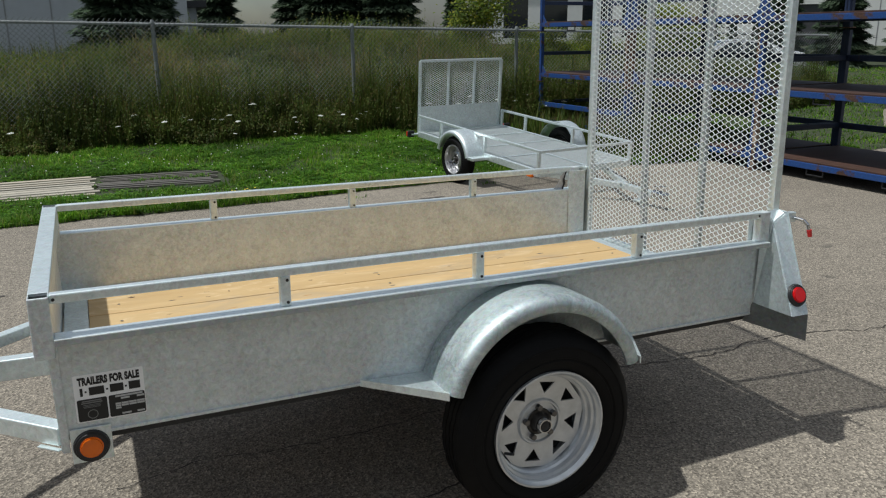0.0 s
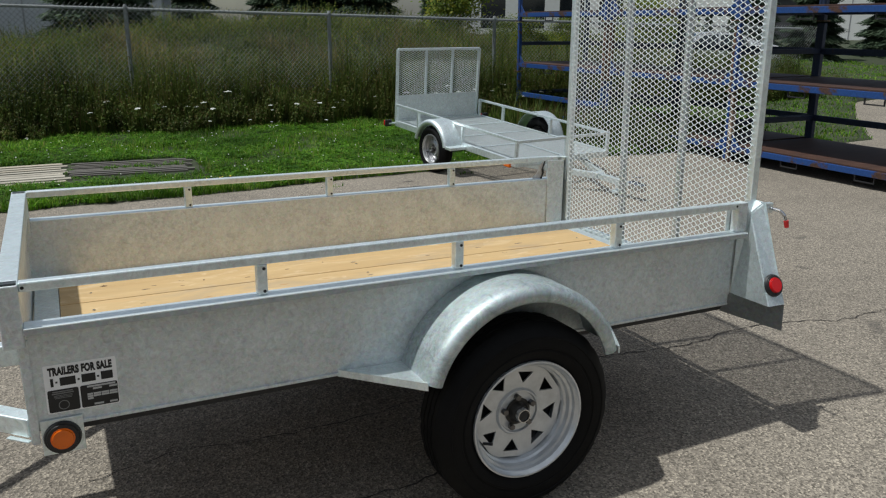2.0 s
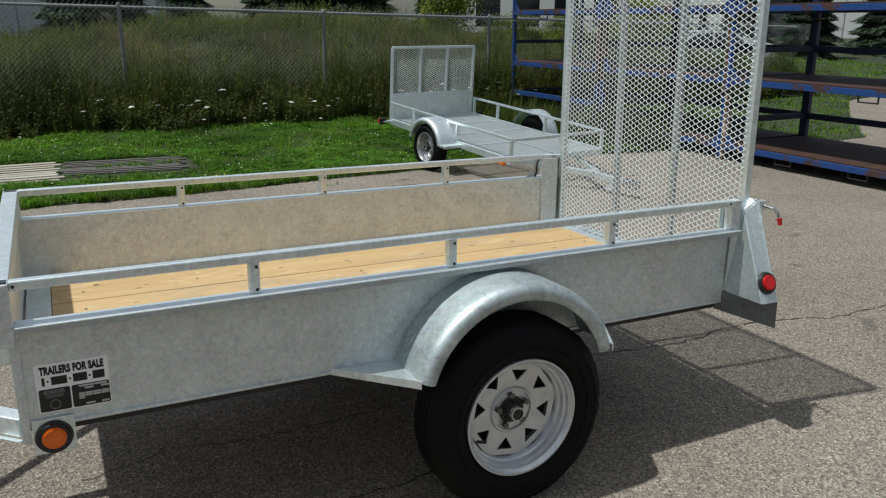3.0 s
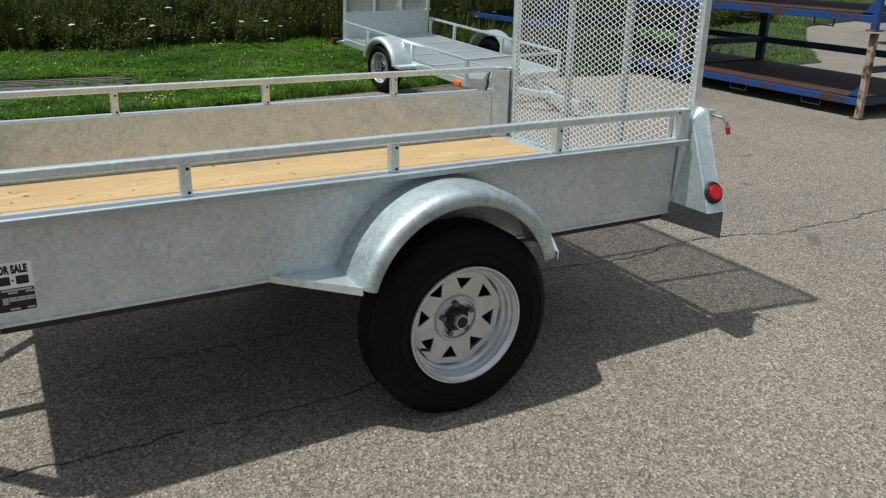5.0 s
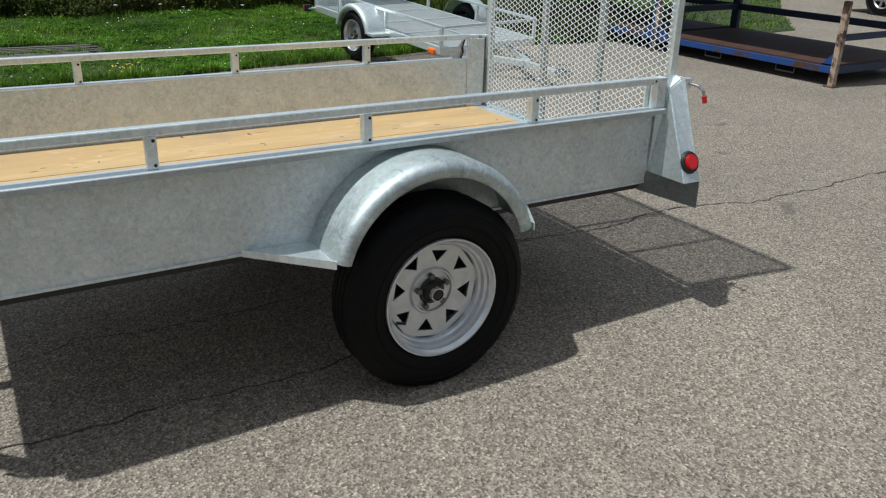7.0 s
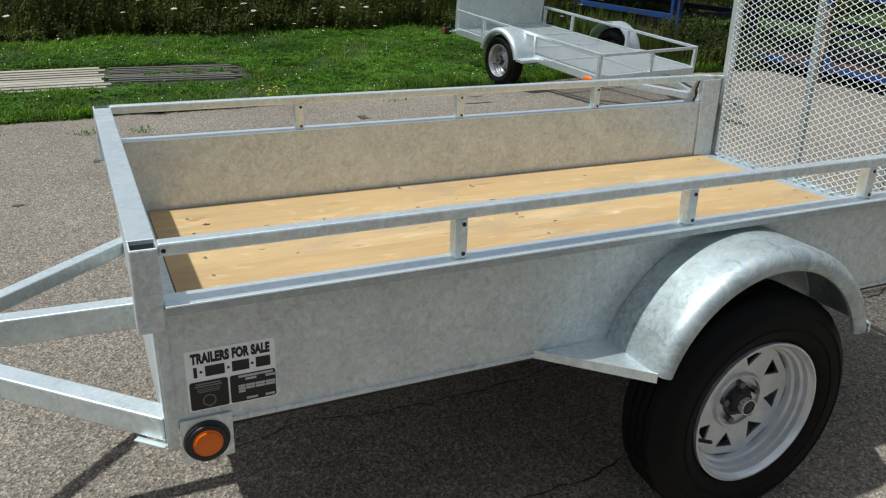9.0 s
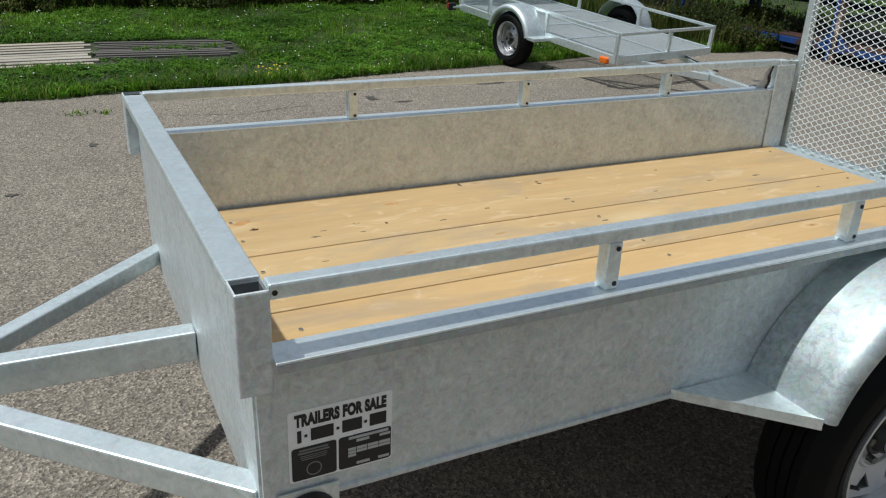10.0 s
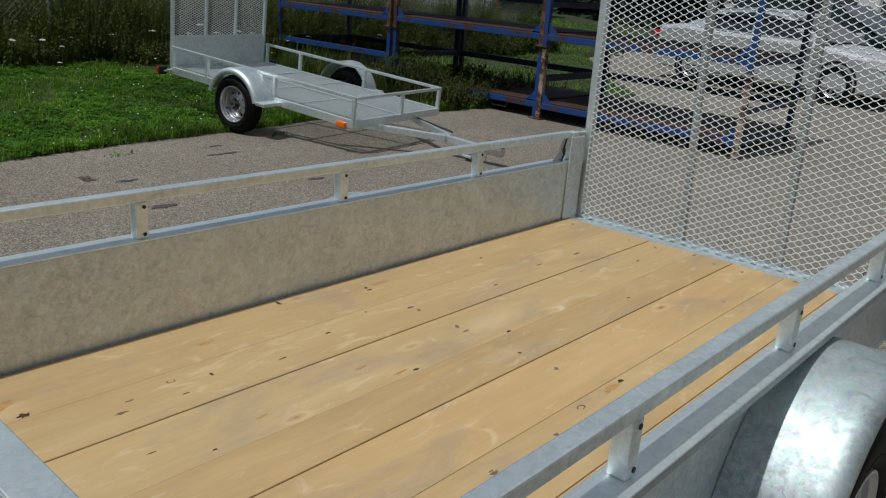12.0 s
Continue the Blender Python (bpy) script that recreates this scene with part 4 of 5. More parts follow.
    # deck planks
    seams = (0.046, 0.225, 0.403, 0.593, 0.735, 0.926, 1.100, 1.307)
    for k, (ya, yb) in enumerate(zip(seams, seams[1:])):
        deck = part("deck_board", box((0.050, ya + 0.0009, 0.568), (2.472, yb - 0.0009, 0.606 + 0.0010 * math.sin(k * 2.7)), 0.0022), M_PINE, t)
        for x in (0.16, 1.235, 2.40):
            y = (ya + yb) / 2 + 0.035 * math.sin(3 * k + x)
            part("deck_screw", rod((x, y, 0.606), (x + 0.0003, y, 0.6086), 0.0055, None, 10), M_CHROME, deck)
        for i, (x, y, rx, ry, kind) in enumerate(KNOTS):
            if ya + 0.004 < y < yb - 0.004:
                mat = {"figure": M_FIGURE, "smudge": M_BLUESTAIN}.get(kind, M_KNOT)
                part("knot", knot_bm(x, y, rx, min(ry, y - ya, yb - y) - 0.001, i, 0.6062 + 0.0010 * math.sin(k * 2.7), kind), mat, deck)
        for x, y, high in ((0.765, 0.332, 0.011), (0.976, 0.326, 0.007)):
            if ya < y < yb:
                for i in range(9):
                    a, b = y - 0.031 + 0.007 * i, x + 0.004 * math.sin(5 * i + 9 * x)
                    part("stamp_mark", box((b - high * 0.5, a, 0.6058), (b + high * (0.5 if i % 3 else 0.1), a + (0.003 if i % 2 else 0.0015), 0.6074 + 0.001 * math.sin(k * 2.7))), M_BLUESTAIN, deck)
    # front
    bm = plate([(-0.050, 0.0445, 0.9602), (-0.050, FAR - 0.0445, 0.9602), (-0.043, FAR - 0.0445, 0.50), (-0.043, 0.0445, 0.50)], 0.004)
    part("front_panel", bm, M_SHEET, t, "galvanised sheet front panel under a folded top beam")
    beam = part("front_beam", box((-0.080, 0.044, 0.9605), (-0.028, FAR - 0.044, 0.965), 0.002), M_ZINC, t, "folded galvanised beam across the front")
    part("beam_lip", box((-0.0325, 0.044, 0.89), (-0.028, FAR - 0.044, 0.9603), 0.001), M_ZINC, beam)
    part("beam_lip", box((-0.080, 0.044, 0.944), (-0.0765, FAR - 0.044, 0.9603), 0.001), M_ZINC, beam)
    for y in (0.0335, FAR - 0.044):
        part("end_plate", plate([(-0.0470, y, 0.800), (-0.0250, y, 0.800), (-0.0250, y, 0.50), (-0.0430, y, 0.50)], 0.0105), M_SHEET, t)
    part("front_angle", box((-0.036, 0.045, 0.560), (0.048, FAR - 0.045, 0.603), 0.002), M_ZINC, t, "steel strip at the front of the deck")
    part("rear_angle", box((2.474, 0.048, 0.555), (2.537, FAR - 0.048, 0.603), 0.003), M_ZINC, t)
    for x in (0.1, 0.7, 1.3, 1.9, 2.44):
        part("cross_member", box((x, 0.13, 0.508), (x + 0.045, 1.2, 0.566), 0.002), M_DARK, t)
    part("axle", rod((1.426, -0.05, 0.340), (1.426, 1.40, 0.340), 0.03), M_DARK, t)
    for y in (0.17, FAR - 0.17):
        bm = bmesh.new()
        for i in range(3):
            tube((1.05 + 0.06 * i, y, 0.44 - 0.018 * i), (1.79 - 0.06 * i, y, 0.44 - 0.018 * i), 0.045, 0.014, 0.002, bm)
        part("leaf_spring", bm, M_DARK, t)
    # drawbar
    part("tongue_tube", tube((-0.05, 0.603, 0.564), (-1.34, 0.633, 0.570), 0.050, 0.072), M_TUBE, t, "square galvanised drawbar tube")
    part("drawbar_tube", tube((-0.035, 0.074, 0.540), (-0.58, 0.605, 0.540), 0.052, 0.054), M_TUBE, t)
    part("drawbar_tube", tube((0.0, 1.222, 0.545), (-0.64, 0.600, 0.545), 0.042, 0.044), M_TUBE, t)
    part("weld_tab", plate([(-0.10, 0.10, 0.510), (-0.045, 0.046, 0.510), (-0.055, 0.036, 0.510), (-0.11, 0.088, 0.510)], 0.003), M_ZINC, t)
    # ramp
    y0, y1, z0, z1, x = 0.052, FAR - 0.052, 0.60, 1.99, 2.562
    ramp = new("ramp")
    ramp.parent = t
    tilt = 0.014 * (z1 - z0)
    for y in (y0, y1):
        part("ramp_rail", tube((x, y, z0), (x + 0.008, y + tilt, z1), 0.032, 0.032, 0.004), M_TUBE, ramp)
    for z, s in ((z0, 0), (z1, 1)):
        part("ramp_rail", tube((x + 0.008 * s, y0 + 0.016 + tilt * s, z), (x + 0.008 * s, y1 - 0.016 + tilt * s, z), 0.032, 0.032, 0.004), M_TUBE, ramp)
    for y, lean in ((0.460, 0.036), (0.842, 0.056)):
        # Darker zinc paints in the shade behind the mesh
        part("ramp_bar", tube((x + 0.002, y, z0), (x + 0.010, y + lean, z1), 0.026, 0.026, 0.003), M_BAR, ramp)
    v, fc = expanded_metal(y1 - y0, z1 - z0, 0.0465, 0.0240, 0.0031, 0.0020)
    raw("ramp_mesh", [(x - 0.020 + a + 0.008 * c / (z1 - z0), y0 + b + tilt * c / (z1 - z0), z0 + c) for a, b, c in v], fc, M_MESH, ramp, "galvanised expanded metal")
    for y in (0.2, 0.66, 1.1):
        part("hinge", rod((2.545, y, 0.588), (2.545, y + 0.12, 0.588), 0.012, None, 10), M_BAR, ramp)
    # torn plastic tag and black tie at the far rear post
    tag = part("plastic_tag", plate([(2.418, 1.334, 0.946), (2.410, 1.331, 0.905), (2.404, 1.334, 0.853), (2.352, 1.338, 0.853), (2.378, 1.334, 0.885), (2.392, 1.337, 0.915)], 0.0012), M_TAG, t, "crumpled clear plastic tag")
    bm = rod((2.422, 1.328, 0.946), (2.408, 1.326, 0.905), 0.004, None, 8)
    rod((2.408, 1.326, 0.905), (2.411, 1.326, 0.88), 0.006, bm, 8)
    rod((2.411, 1.326, 0.88), (2.400, 1.327, 0.852), 0.0045, bm, 8)
    part("tie", bm, M_BLACK, tag, "black plastic tie")
    # sticker: white heading above two black data labels
    lab = part("decal", rounded_card(0.001, 0.183, 0.580, 0.720, 0.004, 0.0368, 0.001), M_WHITE, t, "white and black sticker with printing")
    m = Matrix.Translation((0.012, 0.0366, 0.6885)) @ Matrix.Rotation(radians(90), 4, "X")
    lettering("TRAILERS FOR SALE", (0.160, 0.0245), m, M_INK, lab)
    for a, b in ((0.016, 0.023), (0.028, 0.033), (0.039, 0.078), (0.083, 0.088), (0.093, 0.128), (0.132, 0.137), (0.142, 0.172)):
        low, high = (0.658, 0.6815) if b - a > 0.006 else (0.667, 0.672)
        part("print_bar", box((a, 0.0360, low), (b, 0.0367, high)), M_INK, lab)
    for a, b in ((0.0055, 0.0825), (0.0865, 0.1815)):
        part("black_label", rounded_card(a, b, 0.583, 0.648, 0.005, 0.0360, 0.0007), M_INK, lab)
    bm = bmesh.new()
    for z, a, b in ((0.6405, 0.018, 0.068), (0.635, 0.016, 0.070), (0.6300, 0.020, 0.066), (0.6262, 0.020, 0.066), (0.6225, 0.022, 0.064)):
        add_box(bm, (a, 0.0353, z), (b, 0.0359, z + (0.0032 if z > 0.634 else 0.0014)))
    part("small_print", bm, M_GREYINK, lab)
    bm = lathe([(0.0115, 0.0), (0.0135, 0.0), (0.0135, 0.0006), (0.0115, 0.0006)], 24, centre=(0.043, 0.0353, 0.602), closed=True)
    part("seal_print", bm, M_GREYINK, lab)
    bm = bmesh.new()
    for z, a, b in ((0.6405, 0.104, 0.176), (0.6330, 0.118, 0.141), (0.6330, 0.160, 0.180), (0.6180, 0.103, 0.117), (0.6180, 0.1185, 0.137), (0.6180, 0.1385, 0.158), (0.6180, 0.1595, 0.180),
                    (0.6115, 0.103, 0.117), (0.6115, 0.1185, 0.137), (0.6115, 0.1385, 0.158), (0.6115, 0.1595, 0.180), (0.6050, 0.103, 0.117), (0.5870, 0.118, 0.142), (0.5870, 0.158, 0.178)):
        add_box(bm, (a, 0.0353, z), (b, 0.0359, z + 0.0052))
    part("form_print", bm, M_FORM, lab)
    return t


utility_trailer()


# ---- small galvanised trailer on the verge ----
def small_trailer():
    t = thing("small_trailer", pose(4.554, 7.08, 0.014, 0, 4.3, -81.9), "small galvanised trailer with mesh deck, nose down on the verge", "trailer")
    t.scale = (1.0, 1.09, 1.0)
    half, long, deck, top = 0.582, 2.368, 0.45, 0.656
    for s in (-1, 1):
        part("side_rail", tube((0, s * half, top - 0.012), (long, s * half, top - 0.012), 0.026, 0.026, 0.003), M_TUBE, t)
        part("deck_rail", tube((0, s * half, deck - 0.03), (long, s * half, deck - 0.03), 0.03, 0.07, 0.003), M_TUBE, t)
        for x in (0.02, 0.52, 1.42, long - 0.015):
            part("rail_post", tube((x, s * half, deck), (x, s * half, top - 0.025), 0.03, 0.03, 0.003), M_TUBE, t)
        root = wheel(t, 1.11, 0.335, s * 0.785, 0.15, 0.262, 0.162, s, 5, 8, M_ALLOY)
        fender(t, 1.11, 0.335, 0.33, s * 0.60, s * 0.80, 14, 166, None, 30, 0.0, M_ZINC)
        part("fender_bracket", box((1.41, min(s * 0.585, s * 0.79), 0.395), (1.52, max(s * 0.585, s * 0.79), 0.425), 0.004), M_ZINC, t)
        part("axle_arm", rod((1.11, s * 0.4, 0.335), (1.11, s * 0.70, 0.335), 0.025), M_DARK, t)
    part("front_rail", tube((long, -half, top - 0.012), (long, half, top - 0.012), 0.026, 0.026, 0.003), M_TUBE, t)
    part("front_sill", tube((long, -half, deck - 0.03), (long, half, deck - 0.03), 0.03, 0.07, 0.003), M_TUBE, t)
    part("rear_sill", tube((0, -half, deck - 0.03), (0, half, deck - 0.03), 0.03, 0.07, 0.003), M_TUBE, t)
    part("rail_post", tube((long, 0.02, deck), (long, 0.02, top - 0.025), 0.03, 0.03, 0.003), M_TUBE, t)
    v, f = expanded_metal(2 * half - 0.04, long - 0.04, 0.040, 0.020, 0.0036, 0.0026)
    raw("deck_mesh", [(0.02 + c, -half + 0.02 + b, deck - 0.008 + a) for a, b, c in v], f, M_MESH, t, "grey expanded metal deck")
    for x in (0.55, 1.1, 1.65):
        part("deck_bar", box((x, -half + 0.02, deck - 0.004), (x + 0.03, half - 0.02, deck + 0.002), 0.001), M_ZINC, t)
    part("deck_bar", box((0.03, -0.015, deck - 0.003), (long - 0.03, 0.015, deck + 0.003), 0.001), M_ZINC, t)
    # ramp: solid foot, expanded metal above
    ramp = new("ramp")
    ramp.parent = t
    part("ramp_panel", box((-0.03, -0.56, deck), (-0.024, 0.56, deck + 0.30), 0.001), M_SHEET, ramp, "solid galvanised foot panel")
    for y in (-0.56, 0.56):
        part("ramp_rail", tube((-0.03, y, deck), (-0.03, y, 1.30), 0.03, 0.03, 0.003), M_TUBE, ramp)
    for y in (-0.18, 0.18):
        part("ramp_bar", tube((-0.03, y, deck + 0.3), (-0.03, y, 1.31), 0.026, 0.026, 0.003), M_TUBE, ramp)
    part("ramp_rail", tube((-0.03, -0.56, 1.30), (-0.03, 0.56, 1.30), 0.03, 0.03, 0.003), M_TUBE, ramp)
    v, f = expanded_metal(1.12, 0.55, 0.0465, 0.0240, 0.0036, 0.0027)
    raw("ramp_mesh", [(-0.015 + a, -0.56 + b, deck + 0.30 + c) for a, b, c in v], f, M_MESH, ramp)
    for s in (-1, 1):
        arm = part("lamp_arm", tube((0.0, s * 0.5, deck - 0.03), (0.0, s * 0.68, deck - 0.03), 0.03, 0.02, 0.003), M_ZINC, t)
        part("tail_lamp", box((-0.06, s * 0.68 - 0.034, deck - 0.06), (-0.02, s * 0.68 + 0.034, deck + 0.005), 0.010), M_RED, arm, "red tail lamp")
        part("lamp_base", box((-0.022, s * 0.68 - 0.04, deck - 0.065), (0.012, s * 0.68 + 0.04, deck + 0.015), 0.008), M_BLACK, arm)
        arm = part("marker_arm", tube((long - 0.12, s * 0.56, deck - 0.05), (long - 0.12, s * 0.60, deck - 0.05), 0.02, 0.02, 0.002), M_ZINC, t)
        part("marker_lamp", box((long - 0.17, s * 0.60 - 0.02, deck - 0.085), (long - 0.07, s * 0.60 + 0.02, deck - 0.025), 0.015), M_AMBER, arm, "orange marker lamp")
        part("drawbar_tube", tube((long - 0.35, s * 0.45, deck - 0.085), (long + 0.55, s * 0.03, deck - 0.085), 0.045, 0.06, 0.004), M_TUBE, t)
    part("drawbar_tube", tube((long + 0.45, 0, deck - 0.09), (long + 0.98, 0, deck - 0.09), 0.05, 0.06, 0.004), M_TUBE, t)
    part("coupler", box((long + 0.95, -0.035, deck - 0.12), (long + 1.13, 0.035, deck - 0.04), 0.016), M_CHROME, t, "bright ball coupler")
    part("coupler_lever", tube((long + 0.96, 0, deck - 0.01), (long + 1.1, 0, deck + 0.02), 0.02, 0.012, 0.003), M_CHROME, t)
    bm = bmesh.new()
    for k in range(5):
        tube((long + 0.93, 0.05, deck - 0.12 - 0.035 * k), (long + 0.94, 0.05, deck - 0.15 - 0.035 * k), 0.012 if k % 2 else 0.005, 0.012, 0.002, bm)
    part("safety_chain", bm, M_CHROME, t)
    part("stand_leg", tube((long + 0.80, 0.0, 0.285), (long + 0.80, 0.0, deck - 0.1), 0.035, 0.035, 0.003), M_ZINC, t)
    part("stand_foot", box((long + 0.755, -0.05, 0.255), (long + 0.845, 0.05, 0.275), 0.004), M_ZINC, t)
    part("wiring", rod((long - 0.1, 0.3, deck - 0.06), (long + 0.55, 0.06, deck - 0.04), 0.008), M_BLACK, t)
    return t


small_trailer()


# ---- slatted mats in the grass ----
def slat_mat(x0, x1, y0, y1, slats, mat, label, turn, rough=0.5):
    m = pose((x0 + x1) / 2, (y0 + y1) / 2, -0.01, 1.6, 0, turn)
    t = thing("slatted_mat", m, label, "wooden mat", "mats in the grass")
    lx, ly = (x1 - x0) / 2, (y1 - y0) / 2
    for s in (-0.8, 0, 0.8):
        part("bearer", box((s * lx - 0.04, -ly, 0.0), (s * lx + 0.04, ly, 0.04), 0.003), mat, t)
    step = 2 * ly / slats
    rng = random.Random(slats)
    for k in range(slats):
        y = -ly + k * step
        ends = -lx + rng.uniform(-0.05, 0.03) * rough, lx + rng.uniform(-0.16, 0.05) * rough
        bm = box((ends[0], y + 0.018, 0.04), (ends[1], y + step - 0.024, 0.070 + rng.uniform(0, 0.004)), 0.003)
        bmesh.ops.rotate(bm, verts=bm.verts, cent=(0, y, 0.04), matrix=Matrix.Rotation(radians(rng.uniform(-0.8, 0.8) * rough), 3, "Z") @ Matrix.Rotation(radians(rng.uniform(-7, 7) * rough), 3, "X"))
        part("slat", bm, mat, t)
    return t


slat_mat(-2.1, 0.20, 6.70, 7.76, 9, M_MAT_PALE, "sun-bleached ribbed wooden mat lying in the grass", 1.0)
slat_mat(0.24, 1.50, 6.92, 7.66, 9, M_MAT_GREY, "weathered dark grey slatted mat lying in the grass", -6.0, 0.7)


# ---- chain-link fence, weeds and flowers ----
def fence_top(x):
    """The fence steps down a little along the bank."""
    return 1.85 - 0.0188 * x


def chain_fence(x0, x1, y, pitch):
    t = thing("chain_link_fence", pose(0, 0, 0), "weathered galvanised chain-link fence overgrown with weeds", "fence")
    x = 1.235 - 3.04 * 5
    while x < x1:
        if x > x0:
            z, high = lawn_height(x, y), fence_top(x)
            post = part("fence_post", rod((x, y, z - 0.2), (x, y, high), 0.030, None, 14), M_POST, t, "", True)
            part("post_cap", rod((x, y, high), (x, y, high + 0.045), 0.036, None, 12, 0.02), M_POST, post)
        x += 3.04
    part("top_rail", rod((x0, y, fence_top(x0) - 0.02), (x1, y, fence_top(x1) - 0.02), 0.022, None, 10), M_FENCE, t, "", True)
    verts, faces = [], []
    r, foot = 0.0027, 0.16
    for lean in (1, -1):
        side = Vector((1, 0, -0.98 * lean)).normalized() * r
        k = 0
        while x0 + k * pitch < x1:
            a = x0 + k * pitch
            b = len(verts)
            rise = fence_top(a) - foot + 0.035
            for zz, dx in ((foot, -0.49), (foot + rise, 0.49)):
                for i in range(6):
                    c, q = math.cos(i * math.pi / 3), math.sin(i * math.pi / 3)
                    verts.append((a + lean * dx * rise + side.x * c, y - 0.03 + 0.003 * lean + r * q, zz + side.z * c))
            faces += [(b + i, b + (i + 1) % 6, b + 6 + (i + 1) % 6, b + 6 + i) for i in range(6)]
            k += 1
    tagged(raw("wire_mesh", verts, faces, M_FENCE, t, "chain-link wire", True), kind="stuff")
    return t


chain_fence(-14.0, 15.0, 10.5, 0.072)


def swell(x, y):
    """Tall and low clumps; low along the front edge of the band."""
    lump = 0.85 + 0.75 * noise.noise((x * 0.55, y * 0.6, 7.0)) + 0.3 * noise.noise((x * 1.6, y * 1.6, 2.0))
    return min(1.35, max(0.3, lump)) * (1.0 if y < 9.1 else min(1.0, max(0.35, (y - 9.45) / 0.75)))


def belt(x, y):
    """The weeds by the fence: fairly even, lower towards the lawn."""
    lump = 0.9 + 0.25 * noise.noise((x * 0.7, y * 0.5, 7.0)) + 0.2 * noise.noise((x * 2.6, y * 2.6, 2.0))
    return lump * min(1.0, max(0.3, (y - 9.40) / 0.8))


def weed_field(name, n, x0, x1, y0, y1, seed, mat, label, high, wide, keep=None, lean=0.3, form=swell):
    spots = [(x, y, z, min(1.3, s) * form(x, y)) for x, y, z, s in sown(n, x0, x1, y0, y1, seed, keep)]
    return blades(name, spots, mat, label, "weeds", high, wide, lean)


def leafy_weeds(name, stems, x0, x1, y0, y1, seed, mat, label, high, keep=None, form=swell):
    """Upright stems with many small leaves, each leaf a bent pair of triangles."""
    rng = random.Random(seed)
    verts, faces = [], []
    for x, y, z, sc in sown(stems, x0, x1, y0, y1, seed, keep, (0.7, 1.25)):
        h = high * min(1.2, sc) * rng.uniform(0.7, 1.15) * form(x, y)
        lx, ly = rng.uniform(-0.15, 0.15) * h, rng.uniform(-0.15, 0.15) * h
        b = len(verts)
        w = 0.005
        verts += [(x - w, y, z), (x + w, y, z), (x + lx, y + ly, z + h)]
        faces.append((b, b + 1, b + 2))
        for k in range(rng.randint(9, 15)):
            f = rng.uniform(0.0, 1.0) ** 0.6
            a = rng.uniform(0, 2 * math.pi)
            ll = rng.uniform(0.025, 0.075) * (1.2 - 0.6 * f)
            px, py, pz = x + lx * f, y + ly * f, z + h * f
            ca, sa = math.cos(a), math.sin(a)
            lw = ll * 0.26
            up = rng.uniform(-0.02, 0.05)
            b = len(verts)
            verts += [(px, py, pz), (px + ca * ll * 0.5 - sa * lw, py + sa * ll * 0.5 + ca * lw, pz + up), (px + ca * ll * 0.5 + sa * lw, py + sa * ll * 0.5 - ca * lw, pz + up), (px + ca * ll, py + sa * ll, pz + up - 0.02)]
            faces += [(b, b + 2, b + 1), (b + 1, b + 2, b + 3)]
    return tagged(raw(name, verts, faces, mat), label, "weeds", kind="stuff")


def front_band(x, y):
    return y > 9.72 + 0.35 * noise.noise((x * 0.8, 0.0, 0.0)) + 0.2 * noise.noise((x * 5.0, y * 5.0, 0.0))


weed_field("tall_weeds", 46000, -9.0, 15.0, 9.3, 11.1, 11, M_WEED, "tall dark weeds along the foot of the fence", 0.95, 0.010, front_band, 0.22, belt)
leafy_weeds("leafy_weeds", 19000, -9.0, 15.0, 9.3, 11.4, 12, M_WEED, "leafy weeds growing through the fence", 1.02, front_band, belt)
weed_field("meadow_grass", 42000, -12.0, 18.0, 11.0, 20.4, 13, M_MEADOW, "rough meadow grass on the bank behind the fence", 0.42, 0.018)
leafy_weeds("meadow_weeds", 17000, -12.0, 18.0, 11.0, 20.4, 14, M_MEADOW, "mixed weeds on the bank behind the fence", 0.6)


def straw_patch(x, y):
    return noise.noise((x * 0.45, y * 0.3, 3.0)) > 0.12


weed_field("dry_stalks", 11000, -9.0, 15.0, 10.3, 16.4, 17, M_STRAW, "dry straw-coloured stalks among the weeds", 0.62, 0.009, straw_patch, 0.5)


def by_rack(x, y):
    return 6.6 < x < 8.9 and 5.75 < y < 7.6 + 0.4 * noise.noise((x, y, 0.0))


leafy_weeds("rack_weeds", 1500, 6.9, 9.2, 5.7, 9.0, 15, M_WEED, "leafy weeds under and between the racks", 0.55, by_rack)
weed_field("rack_grass", 6000, 6.0, 9.3, 5.7, 9.6, 16, M_WEED, "long grass round the foot of the racks", 0.34, 0.014)


def wild_carrot(x, y, z, h, r, seed):
    rng = random.Random(seed)
    t = thing("wildflower", pose(x, y, z, 0, 0, rng.uniform(0, 360)), "white umbel of wild carrot on a thin stalk", "flower", "white flowers by the fence")
    part("stalk", rod((0, 0, 0), (0.03, 0, h), 0.004, None, 5, 0.0025), M_STALK, t)
    bm = bmesh.new()
    for k in range(16):
        a, d = k * 2.4, r * math.sqrt(k / 16)
        m = Matrix.Translation((0.03 + d * math.cos(a), d * math.sin(a), h + 0.012 - 0.25 * d + rng.uniform(-0.004, 0.004)))
        bmesh.ops.create_icosphere(bm, subdivisions=1, radius=r * 0.26, matrix=m @ Matrix.Diagonal((1, 1, 0.45, 1)))
    part("flower_head", bm, M_FLOWER, t, "white flower head")
    return t


rng = random.Random(77)
kinds = [wild_carrot(-3.1 + k, 9.75, 0.09, 0.42 + 0.1 * k, 0.045 + 0.008 * k, k) for k in range(3)]
